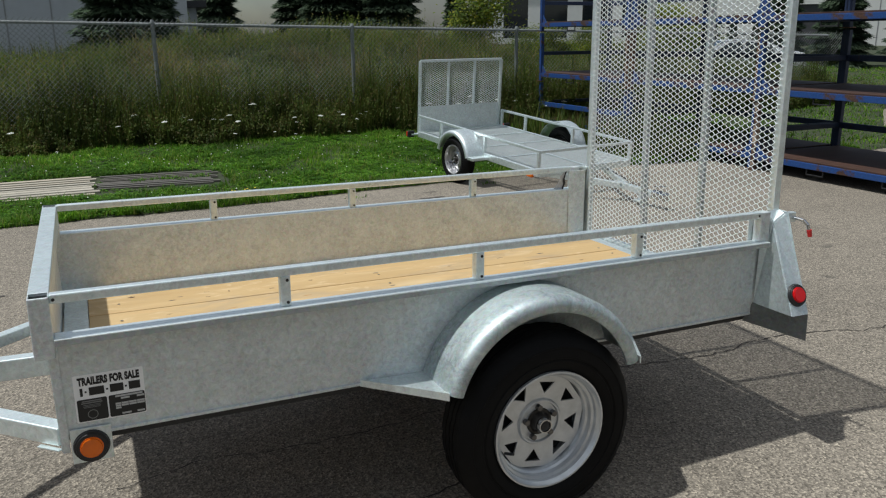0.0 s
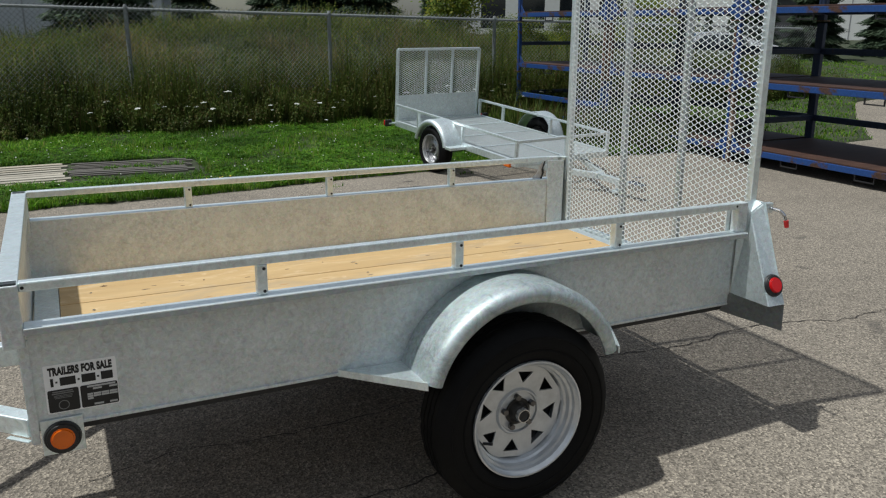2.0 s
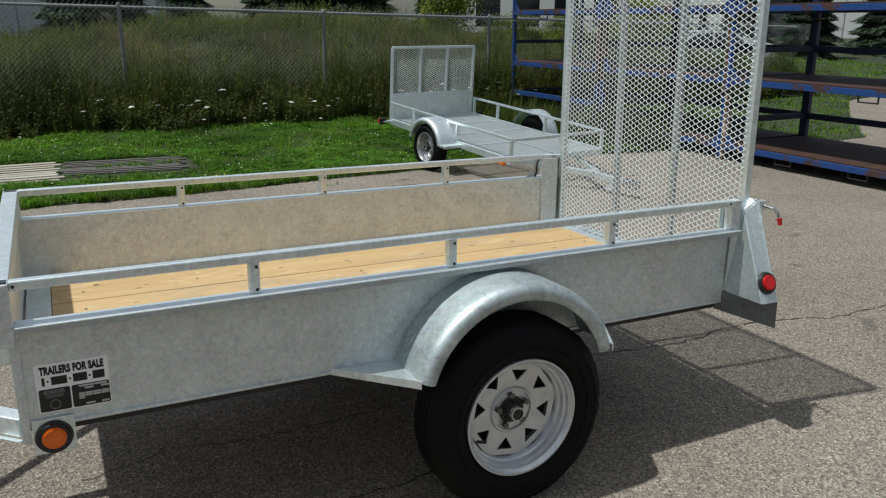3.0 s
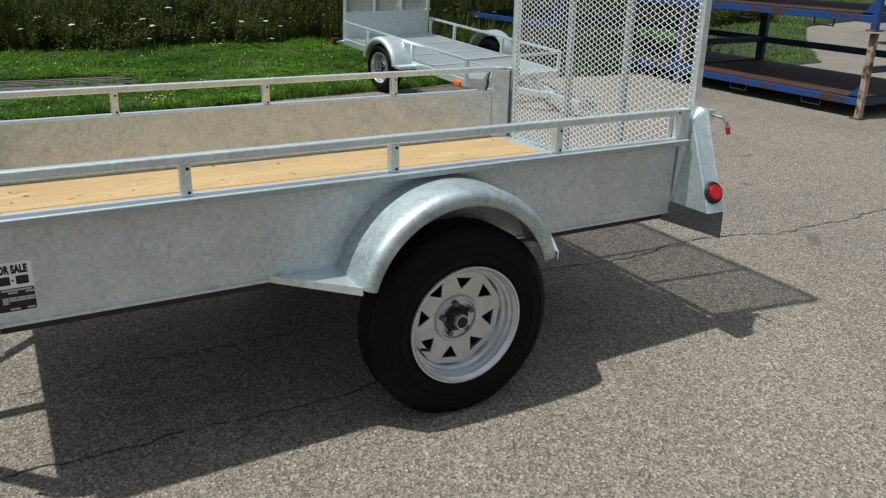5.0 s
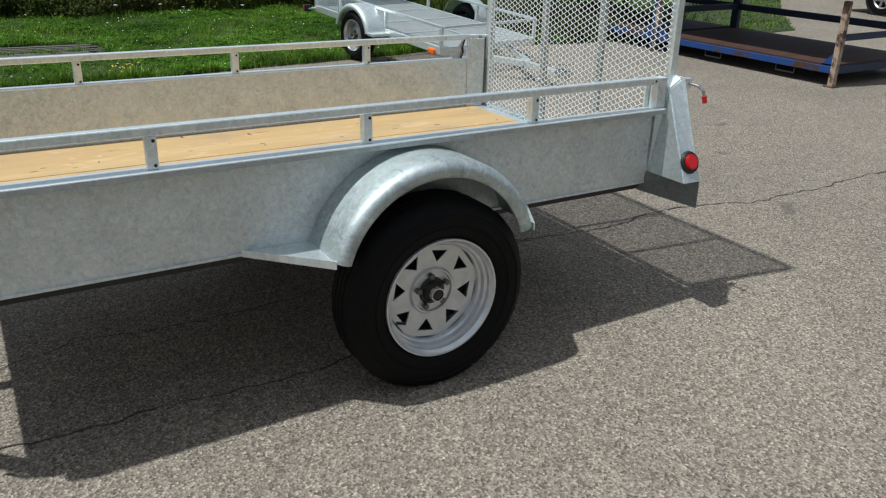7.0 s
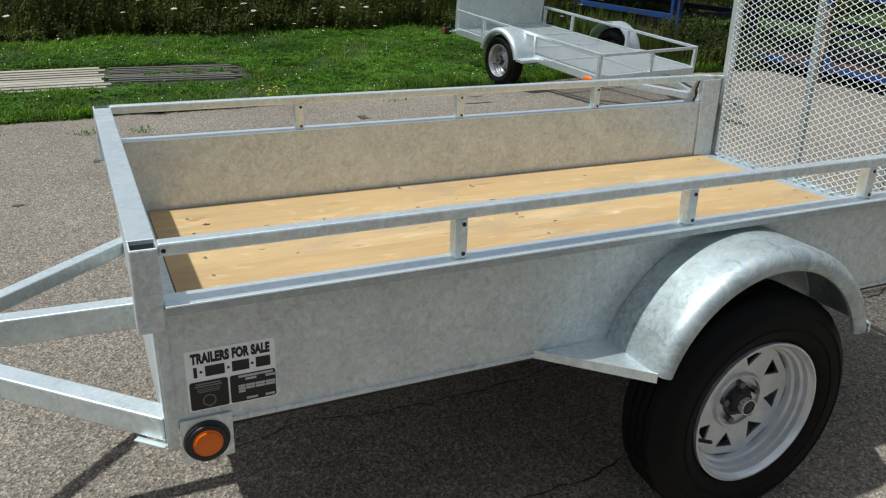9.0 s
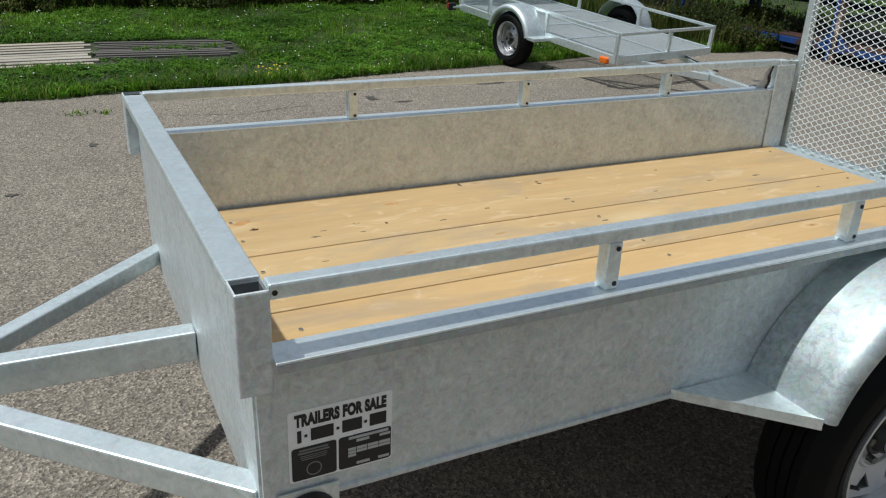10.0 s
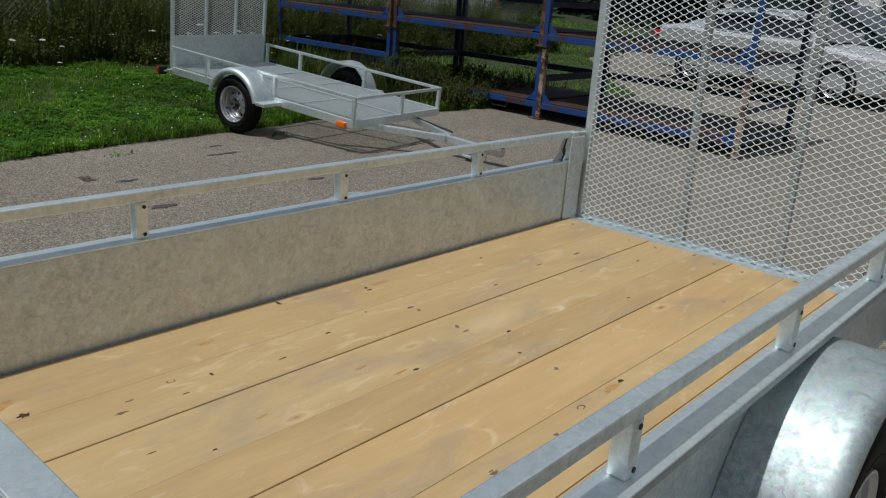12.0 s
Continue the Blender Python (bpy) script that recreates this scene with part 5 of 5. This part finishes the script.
for k in range(75):
    x = rng.uniform(-5.0, 9.5)
    y = 9.7 + rng.uniform(-0.25, 0.4) if k < 55 else rng.uniform(8.2, 9.4)
    src = kinds[k % 3]
    s = (0.7 if k < 55 else 0.35) * rng.uniform(0.8, 1.25)
    ob = copy_thing(src, pose(x, y, lawn_height(x, y) - 0.01, rng.uniform(-8, 8), rng.uniform(-8, 8), rng.uniform(0, 360)))
    ob.scale = (s, s, s)


def clover_blossoms(n, x0, x1, y0, y1, seed):
    """Tiny white blossom heads among the clover."""
    rng = random.Random(seed)
    verts, faces = [], []
    for x, y, z, sc in sown(n, x0, x1, y0, y1, seed, off_mats):
        r, h = rng.uniform(0.005, 0.010), rng.uniform(0.04, 0.08)
        b = len(verts)
        verts += [(x, y, z + h + r), (x + r, y, z + h), (x, y + r, z + h), (x - r, y, z + h), (x, y - r, z + h), (x, y, z + h - r * 0.7)]
        for k in range(4):
            faces += [(b, b + 1 + k, b + 1 + (k + 1) % 4), (b + 5, b + 1 + (k + 1) % 4, b + 1 + k)]
    return tagged(raw("clover_blossoms", verts, faces, M_FLOWER), "tiny white clover blossoms dotted in the grass", "flower", kind="stuff")


clover_blossoms(380, -4.5, 9.0, 5.7, 9.4, 21)


def yellow_flower(x, y, seed):
    rng = random.Random(seed)
    t = thing("yellow_flower", pose(x, y, lawn_height(x, y) - 0.01), "small yellow wildflowers at the edge of the grass", "flower", "yellow flowers in the grass")
    for k in range(5):
        a, d, h = rng.uniform(0, 6.28), rng.uniform(0.01, 0.07), rng.uniform(0.06, 0.13)
        top = (d * math.cos(a), d * math.sin(a), h)
        part("stalk", rod((d * 0.3 * math.cos(a), d * 0.3 * math.sin(a), 0), top, 0.0025, None, 5, 0.0018), M_STALK, t)
        bm = lathe([(0.001, 0.004), (0.004, 0.005), (0.0075, 0.002), (0.0095, 0.0), (0.003, -0.003), (0.001, -0.003)], 8)
        bmesh.ops.transform(bm, matrix=Matrix.Translation(top) @ Matrix.Rotation(radians(90), 4, "X"), verts=bm.verts)
        part("flower_head", bm, M_YELLOW, t)
    return t


yellow_flower(1.52, 5.84, 1)
yellow_flower(1.62, 5.90, 2)
yellow_flower(1.44, 5.92, 3)


# ---- blue steel racks ----
def storage_rack(x0, y0, base_z, mid_rail, rusty, lift):
    """One stackable frame: a plywood tray on a blue beam frame, four posts with feet, and side rails."""
    t = thing("storage_rack", pose(x0, y0, base_z), "stacked blue steel storage rack with dark plywood tray, paint rusting", "rack", "stacked storage racks")
    w, d, h = 2.40, 1.40, 0.83
    zb = 0.110 + lift
    # Front faces keep the plain blue; parts behind get the shaded copy
    for a, b in (((0, 0), (0, w)), ((d, 0), (d, w)), ((0, 0), (d, 0)), ((0, w), (d, w))):
        part("beam", tube((a[0], a[1], zb), (b[0], b[1], zb), 0.05, 0.066, 0.004), M_BLUE if a[0] == b[0] == 0 else M_BLUE_SHADED, t, "blue painted beam")
    part("tray", box((0.0, 0.02, zb + 0.034), (d, w - 0.02, zb + 0.052), 0.002), M_TRAY, t, "dark plywood tray")
    for x in (0, d):
        for k, y in enumerate((0, w)):
            front = x == 0
            look_of = M_RUST if front and rusty[k] == "pale" else M_RUSTED if front and rusty[k] == "brown" else M_BLUE if front else M_BLUE_SHADED
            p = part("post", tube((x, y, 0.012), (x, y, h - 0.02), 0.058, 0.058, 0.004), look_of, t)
            part("foot", box((x - 0.055, y - 0.055, 0.0), (x + 0.055, y + 0.055, 0.014), 0.002), M_RUSTED, p)
            s = 1 if y == 0 else -1
            if front:
                part("gusset", plate([(x, y + s * 0.03, zb + 0.03), (x, y + s * 0.17, zb + 0.03), (x, y + s * 0.03, zb + 0.17)], 0.008), M_BLUE, p)
    part("back_rail", tube((d, 0, 0.47), (d, w, 0.47), 0.04, 0.075, 0.004), M_BLUE_SHADED, t)
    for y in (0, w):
        part("side_rail", tube((0, y, 0.47), (d, y, 0.47), 0.04, 0.06, 0.004), M_BLUE_SHADED, t)
    if mid_rail:
        part("front_rail", tube((0, 0, 0.45), (0, w, 0.45), 0.04, 0.075, 0.004), M_BLUE, t)
    for y in (0.55, 1.5):
        low = zb - 0.095
        bm = tube((0.0, y - 0.11, low), (0.0, y - 0.11, zb - 0.03), 0.014, 0.014, 0.002)
        tube((0.0, y + 0.11, low), (0.0, y + 0.11, zb - 0.03), 0.014, 0.014, 0.002, bm)
        tube((0.0, y - 0.117, low), (0.0, y + 0.117, low), 0.014, 0.014, 0.002, bm)
        part("fork_loop", bm, M_DARK, t, "dark steel fork loop")
    return t


WEAR = {(0, 0): ("pale", "pale"), (1, 1): ("brown", "brown"), (0, 1): ("", ""), (1, 0): ("", ""), (2, 1): ("brown", "")}
for k, y0 in enumerate((2.58, 5.06, 7.54)):
    for lvl in range(3):
        storage_rack(7.51 + 0.04 * (k % 2), y0 + 0.012 * lvl, 0.83 * lvl, k == 2 and lvl == 0, WEAR.get((k, lvl), ("", "")), 0.05 if lvl == 0 else 0.0)


# ---- cars ----
def car(m, label, length, width, height, paint, kind):
    t = thing("car", m, label, "car", "parked cars")
    w = width / 2
    lo = 0.22
    if kind == "sedan":
        side = [(0.0, 0.45), (0.03, 0.72), (0.10, 0.98), (0.55, 1.03), (1.2, 0.98), (3.1, 0.95), (4.15, 0.80), (4.40, 0.62), (4.45, 0.36), (4.35, lo), (0.15, lo)]
        roof = [(0.55, 1.0), (1.25, height - 0.06), (1.9, height), (2.5, height - 0.04), (3.35, 0.94)]
        axles, r = (0.93, 3.62), 0.32
    else:
        side = [(0.0, 0.5), (0.02, 1.05), (0.5, 1.08), (3.4, 1.06), (4.5, 1.0), (4.58, 0.9), (4.6, 0.5), (4.5, 0.36), (0.1, 0.36)]
        roof = [(0.06, 1.05), (0.22, height - 0.05), (0.6, height), (2.4, height), (3.35, 1.05)]
        axles, r = (0.9, 3.72), 0.37
    k = length / side[-3][0] if kind == "sedan" else length / 4.6
    bm = bmesh.new()
    sect = []
    for y, pull in ((-w, 0.06), (-w + 0.07, 0.0), (0, -0.04), (w - 0.07, 0.0), (w, 0.06)):
        row = []
        for x, z in side:
            cx = length / 2
            fx = x * k
            fx = cx + (fx - cx) * (1 - pull * 0.55)
            zz = z - pull * (0.9 if z > 0.6 else -0.5)
            row.append(bm.verts.new((fx, y, zz)))
        sect.append(row)
    n = len(side)
    for a, b in zip(sect, sect[1:]):
        for i in range(n):
            j = (i + 1) % n
            bm.faces.new((a[i], a[j], b[j], b[i]))
    bm.faces.new(sect[0])
    bm.faces.new(list(reversed(sect[-1])))
    bmesh.ops.recalc_face_normals(bm, faces=bm.faces)
    bmesh.ops.bevel(bm, geom=bm.edges[:], offset=0.018, segments=1, affect="EDGES")
    body = part("body", bm, paint, t)
    bm = bmesh.new()
    sect = []
    for y, inset in ((-w + 0.06, 0), (-w + 0.2, 1), (w - 0.2, 1), (w - 0.06, 0)):
        sect.append([bm.verts.new((x * k, y if z < height - 0.3 else (y if inset else math.copysign(w - 0.2, y)), z - (0.0 if inset else 0.035 * (z > 1.1)))) for x, z in roof])
    for a, b in zip(sect, sect[1:]):
        for i in range(len(roof) - 1):
            bm.faces.new((a[i], a[i + 1], b[i + 1], b[i]))
    bm.faces.new(sect[0])
    bm.faces.new(list(reversed(sect[-1])))
    bmesh.ops.recalc_face_normals(bm, faces=bm.faces)
    part("cabin", bm, paint, t)
    for s in (-1, 1):
        y = s * (w - 0.05)
        ytop = s * (w - 0.185)

        def pane(pts, name="side_window"):
            bm2 = bmesh.new()
            vs = []
            for x, z in pts:
                f = (z - 1.0) / (height - 1.0)
                vs.append((x * k, (w - 0.055 - 0.125 * f) * s + 0.004 * s, z))
            part(name, plate(vs, 0.004, bm2), M_GLASSDARK, t)
        if kind == "sedan":
            pane([(1.05, 1.03), (1.42, height - 0.12), (1.95, height - 0.08), (1.98, 1.01)])
            pane([(2.05, 1.01), (2.03, height - 0.08), (2.45, height - 0.12), (3.05, 0.99)])
        else:
            pane([(0.3, 1.1), (0.36, height - 0.12), (1.1, height - 0.1), (1.1, 1.1)])
            pane([(1.2, 1.1), (1.2, height - 0.1), (2.0, height - 0.1), (2.0, 1.1)])
            pane([(2.1, 1.1), (2.1, height - 0.1), (2.45, height - 0.12), (3.05, 1.1)])
        for ax in axles:
            wh = new("wheel")
            wh.parent = t
            wh.location = (ax * k, s * (w + 0.005), r)
            part("tyre", lathe([(r * 0.62, -0.01 * s), (r * 0.66, 0.005 * s), (r * 0.9, 0.006 * s), (r, -0.03 * s), (r, -0.2 * s), (r * 0.6, -0.2 * s)], 32), M_RUBBER, wh, "", True)
            part("arch", lathe([(r * 1.0, 0.012 * s), (r * 1.14, 0.012 * s), (r * 1.14, -0.1 * s)], 40), M_BLACK, t).location = (ax * k, s * (w - 0.012), r + 0.02)
            bm = lathe([(r * 0.64, -0.004 * s), (r * 0.58, -0.02 * s), (r * 0.56, -0.03 * s)], 32)
            for q in range(7):
                a = 2 * math.pi * q / 7
                mm = Matrix.Rotation(a, 4, "Y")
                add_box(bm, (0.03, min(-0.03 * s, -0.012 * s), -0.022), (r * 0.6, max(-0.03 * s, -0.012 * s), 0.022), 0.004, mm)
            part("rim", bm, M_ALLOY, wh)
            part("brake", rod((0, -0.05 * s, 0), (0, -0.06 * s, 0), r * 0.5, None, 20), M_DARK, wh)
        part("head_lamp", box((length - 0.42, min(s * (w - 0.36), s * (w + 0.004)), 0.62), (length - 0.06, max(s * (w - 0.36), s * (w + 0.004)), 0.80), 0.03), M_LAMP, t, "clear head lamp")
        part("turn_lamp", box((length - 0.20, min(s * (w - 0.16), s * (w + 0.012)), 0.72 if kind != "sedan" else 0.64), (length + 0.01, max(s * (w - 0.16), s * (w + 0.012)), 0.82 if kind != "sedan" else 0.70), 0.01), M_AMBER if kind != "sedan" else M_LAMP, t)
        part("tail_lamp", box((0.0, min(s * (w - 0.35), s * (w + 0.004)), 0.76), (0.14, max(s * (w - 0.35), s * (w + 0.004)), 0.88), 0.02), M_RED, t, "red tail lamp")
        part("mirror", box((3.0 * k, min(s * w, s * (w + 0.16)), 0.98), (3.12 * k, max(s * w, s * (w + 0.16)), 1.12), 0.03), paint, t)
    part("windscreen", plate([(roof[-1][0] * k + 0.01, -w + 0.16, roof[-1][1] + 0.03), (roof[-1][0] * k + 0.01, w - 0.16, roof[-1][1] + 0.03), (roof[-2][0] * k + 0.06, w - 0.26, roof[-2][1] - 0.03), (roof[-2][0] * k + 0.06, -w + 0.26, roof[-2][1] - 0.03)], 0.01), M_GLASSDARK, t)
    part("rear_window", plate([(roof[0][0] * k - 0.01, -w + 0.16, roof[0][1] + 0.04), (roof[0][0] * k - 0.01, w - 0.16, roof[0][1] + 0.04), (roof[1][0] * k - 0.05, w - 0.26, roof[1][1] - 0.03), (roof[1][0] * k - 0.05, -w + 0.26, roof[1][1] - 0.03)], 0.01), M_GLASSDARK, t)
    part("front_bumper", box((length - 0.16, -w - 0.005, 0.34), (length + 0.05, w + 0.005, 0.58), 0.05), M_TRIM if kind != "sedan" else paint, t)
    part("rear_bumper", box((-0.05, -w - 0.005, 0.32), (0.16, w + 0.005, 0.56), 0.05), M_TRIM if kind != "sedan" else paint, t)
    return t


car(pose(15.11, 7.02, 0, 0, 0, -98.5), "silver four-door car parked behind the racks", 4.45, 1.76, 1.42, M_SILVER, "sedan")
car(pose(18.25, 7.05, 0, 0, 0, -101), "dark green sport utility car parked at the kerb", 4.6, 1.82, 1.6, M_GREENCAR, "suv")
car(pose(22.0, 17.5, 0.0, 0, 0, 150), "silver car parked far across the lawn", 4.45, 1.76, 1.42, M_SILVER, "sedan")


# ---- trees, shrubs and buildings ----
def spruce(h, r, seed, mat=M_SPRUCE):
    rng = random.Random(seed)
    t = thing("spruce_tree", pose(0, 0, 0), "dark green spruce tree with drooping boughs", "tree", "spruce trees")
    part("trunk", rod((0, 0, -0.3), (0, 0, h * 0.96), 0.16, None, 8, 0.02), M_BARK, t)
    verts, faces = [], []
    for k in range(int(h * 3600)):
        f = rng.random() ** 1.35
        z = 0.12 + f * (h - 0.2)
        reach = (r * (1 - f) ** 0.72 + 0.08) * (0.86 + 0.2 * math.sin(z * 11 + seed) * (1 - f))
        a = rng.uniform(0, 2 * math.pi)
        d = reach * (rng.uniform(0.25, 1.0) ** 0.6) * (0.85 + 0.25 * noise.noise((math.cos(a) * 2, math.sin(a) * 2, z * 1.3 + seed)))
        c = Vector((math.cos(a) * d, math.sin(a) * d, z - 0.22 * d + 0.1))
        u = Vector((math.cos(a), math.sin(a), rng.uniform(-0.7, 0.1))).normalized() * rng.uniform(0.13, 0.28)
        w = Vector((-math.sin(a), math.cos(a), rng.uniform(-0.6, 0.6))).normalized() * rng.uniform(0.045, 0.10)
        n = len(verts)
        verts += [tuple(c - u * 0.5 - w), tuple(c - u * 0.5 + w), tuple(c + u)]
        faces.append((n, n + 1, n + 2))
    raw("crown", verts, faces, mat, t)
    return t


def broadleaf(h, r, seed, mat, label):
    rng = random.Random(seed)
    t = thing("tree", pose(0, 0, 0), label, "tree")
    bm = rod((0, 0, -0.2), (0.1, 0, h * 0.5), 0.12, None, 8, 0.08)
    tips = []
    for k in range(7):
        a = 2 * math.pi * k / 7 + rng.uniform(-0.3, 0.3)
        q = (math.cos(a) * r * 0.55, math.sin(a) * r * 0.55, h * rng.uniform(0.28, 0.92))
        rod((0.08, 0, h * rng.uniform(0.25, 0.5)), q, 0.05, bm, 6, 0.015)
        tips.append(q)
    part("trunk", bm, M_BARK, t)
    verts, faces = [], []
    for k in range(5200):
        c = rng.choice(tips)
        p = [c[i] + rng.gauss(0, r * (0.34 if i < 2 else 0.3)) for i in range(3)]
        s = rng.uniform(0.05, 0.11)
        u = Vector((rng.gauss(0, 1), rng.gauss(0, 1), rng.gauss(0, 0.6))).normalized() * s
        v = u.orthogonal().normalized() * s * 0.6
        n = len(verts)
        P = Vector(p)
        verts += [tuple(P - u), tuple(P + v), tuple(P + u), tuple(P - v)]
        faces.append((n, n + 1, n + 2, n + 3))
    raw("crown", verts, faces, mat, t)
    return t


def far_spot(azimuth, dist):
    a = radians(azimuth - 0.75)
    return 0.108 + dist * math.sin(a), -2.203 + dist * math.cos(a), 0.0045 * dist


big = spruce(9.0, 2.25, 5)
x, y, z = far_spot(4.0, 33)
big.matrix_basis = pose(x, y, z + 0.6)
slim = spruce(7.5, 1.5, 6)
x, y, z = far_spot(9.9, 62)
slim.matrix_basis = pose(x, y, z + 0.3)
slim.scale = (1.5, 1.5, 1.25)
for i, (az, dist, sc, turn, src) in enumerate([(6.0, 36, 0.7, 140, big), (15.2, 50, 0.95, 70, big), (17.4, 46, 1.05, 200, big), (19.6, 48, 1.15, 310, big), (21.7, 45, 1.0, 20, big),
                                               (26.1, 52, 0.6, 150, big), (51.0, 30, 0.55, 15, big), (55.6, 34, 0.7, 115, big), (47.6, 36, 0.55, 215, big), (58.0, 33, 0.9, 250, big), (62.5, 36, 0.9, 20, big), (44.6, 37, 0.20, 120, big), (46.2, 36, 0.24, 40, big), (43.4, 38, 0.2, 300, big)]):
    x, y, z = far_spot(az, dist)
    c = copy_thing(src, pose(x, y, z + 0.4, 0, 0, turn))
    c.scale = (sc, sc, sc)
tree = broadleaf(4.4, 1.35, 9, M_LEAF, "yellow-green young broadleaf tree behind the fence")
x, y, z = far_spot(27.9, 38)
tree.matrix_basis = pose(x, y, z + 0.5)
# Low flattened copies serve as shrubs, placed to cover wall feet in view
for az, dist, sc, turn in ((40.0, 40, 0.62, 80), (41.4, 44, 0.6, 200), (42.6, 46, 0.5, 310), (30.6, 41, 0.40, 30), (31.8, 43, 0.36, 140), (33.0, 40, 0.42, 260), (34.2, 42, 0.36, 10), (35.4, 41, 0.42, 100), (36.6, 40, 0.38, 220)):
    x, y, z = far_spot(az, dist)
    copy_thing(tree, pose(x, y, z, 0, 0, turn)).scale = (sc * 1.6, sc * 1.6, sc)


def shrub(x, y, r, h, seed):
    rng = random.Random(seed)
    t = thing("shrub", pose(x, y, 0.065), "rounded clipped green shrub beside the walk", "shrub", "shrubs by the far building")
    bm = bmesh.new()
    for k in range(5):
        rod((0, 0, 0), (rng.uniform(-r, r) * 0.5, rng.uniform(-r, r) * 0.5, h * 0.7), 0.02, bm, 5, 0.008)
    part("stem", bm, M_BARK, t)
    verts, faces = [], []
    for k in range(2200):
        d = Vector((rng.gauss(0, 1), rng.gauss(0, 1), abs(rng.gauss(0, 1)))).normalized()
        p = Vector((d.x * r, d.y * r, d.z * h)) * rng.uniform(0.75, 1.06)
        u = Vector((rng.gauss(0, 1), rng.gauss(0, 1), rng.gauss(0, 1))).normalized() * 0.07
        v = u.orthogonal().normalized() * 0.045
        n = len(verts)
        verts += [tuple(p - u), tuple(p + v), tuple(p + u), tuple(p - v)]
        faces.append((n, n + 1, n + 2, n + 3))
    raw("crown", verts, faces, M_WEED, t)
    return t


for k, (along_by, r, h) in enumerate([(27.3, 0.40, 0.42), (26.1, 0.45, 1.1), (25.0, 0.46, 0.42), (23.4, 0.42, 0.42), (21.6, 0.45, 0.45), (19.8, 0.45, 0.45)]):
    shrub(*across(along_by, 26.3), r, h, k)


def building(name, m, long, deep, high, label, wall_mat, ribs, openings, roof_over=0.3):
    """A low industrial block: walls with upright seams, a flat roof with an edge, and recessed openings."""
    t = thing(name, m, label, "building")
    xs = [0.0]
    for a, b, z0, z1, mat in openings:
        xs += [a, b]
    xs.append(long)
    for i in range(0, len(xs), 2):
        if xs[i + 1] > xs[i]:
            part("wall", box((xs[i], 0, 0), (xs[i + 1], 0.3, high), 0.0), wall_mat, t)
    for a, b, z0, z1, mat in openings:
        if z0 > 0:
            part("wall", box((a, 0, 0), (b, 0.3, z0), 0.0), wall_mat, t)
        part("wall", box((a, 0, z1), (b, 0.3, high), 0.0), wall_mat, t)
        o = part("opening", box((a, 0.16, z0), (b, 0.2, z1), 0.0), mat, t)
        part("frame", box((a, 0.10, z1 - 0.08), (b, 0.16, z1), 0.0), M_ROOF, o)
    part("side_wall", box((0, 0.3, 0), (0.3, deep, high), 0.0), wall_mat, t)
    part("side_wall", box((long - 0.3, 0.3, 0), (long, deep, high), 0.0), wall_mat, t)
    part("back_wall", box((0.3, deep - 0.3, 0), (long - 0.3, deep, high), 0.0), wall_mat, t)
    part("roof", box((-roof_over, -roof_over, high), (long + roof_over, deep + roof_over, high + 0.35), 0.02), M_ROOF, t)
    if ribs:
        n = int(long / ribs)
        for k in range(1, n):
            if any(a - 0.1 < k * ribs < b + 0.1 for a, b, *_ in openings):
                continue
            part("seam", box((k * ribs - 0.03, -0.025, 0), (k * ribs + 0.03, 0.0, high), 0.0), M_TRIM, t)
    return t


x, y, z = far_spot(-12.5, 44)
building("warehouse", pose(x, y, z + 0.2, 0, 0, -4), 15.5, 12, 5.2, "pale grey clad warehouse behind the fence", M_CLAD, 1.9, [(11.2, 11.8, 3.7, 4.3, M_GLASSDARK)])
x, y, z = far_spot(6.3, 46)
building("annex", pose(x, y, z + 0.2, 0, 0, -4), 1.9, 9, 2.75, "low grey annex with a dark flat roof", M_CLAD, 0, [], 0.5)
x, y, z = far_spot(28.4, 85)
building("office_block", pose(x, y, z + 0.3, 0, 0, -28), 18, 14, 6.5, "white office block with pillars beyond the trees", M_WALLWHITE, 0, [(1.5, 4.0, 0.6, 4.5, M_GLASSDARK), (5.5, 8.0, 0.6, 4.5, M_GLASSDARK), (9.5, 12.0, 0.6, 4.5, M_GLASSDARK), (13.5, 16, 0.6, 4.5, M_GLASSDARK)])
x, y, z = far_spot(43.2, 70)
building("long_hall", pose(x, y, z + 0.2, 0, 0, -46), 34, 16, 5.0, "long white hall beyond the racks", M_WALLWHITE, 4.0, [(6, 9, 0, 3.2, M_ROOF), (14, 17, 0, 3.2, M_GLASSDARK), (22, 25, 0, 3.2, M_ROOF)])
x, y = across(50, 27.2)
building("depot", pose(x, y, 0, 0, 0, -125.6), 50, 18, 6.0, "white depot with wide dark windows across the lawn", M_WALLWHITE, 0, [(12.0, 16.8, 0.45, 3.2, M_ROOF), (18.2, 22.6, 0.45, 3.2, M_ROOF), (23.8, 29.5, 0.45, 3.2, M_ROOF), (31.0, 37.0, 0.45, 3.2, M_ROOF)])
pole = part("utility_pole", rod((0, 0, 0), (0, 0, 9), 0.12, tube((0, -0.9, 8.3), (0, 0.9, 8.3), 0.1, 0.1, 0.01), 8, 0.09), M_BARK)
x, y, z = far_spot(9.1, 70)
pole.location = (x, y, 0)
tagged(pole, "wooden utility pole with a crossarm", "pole")
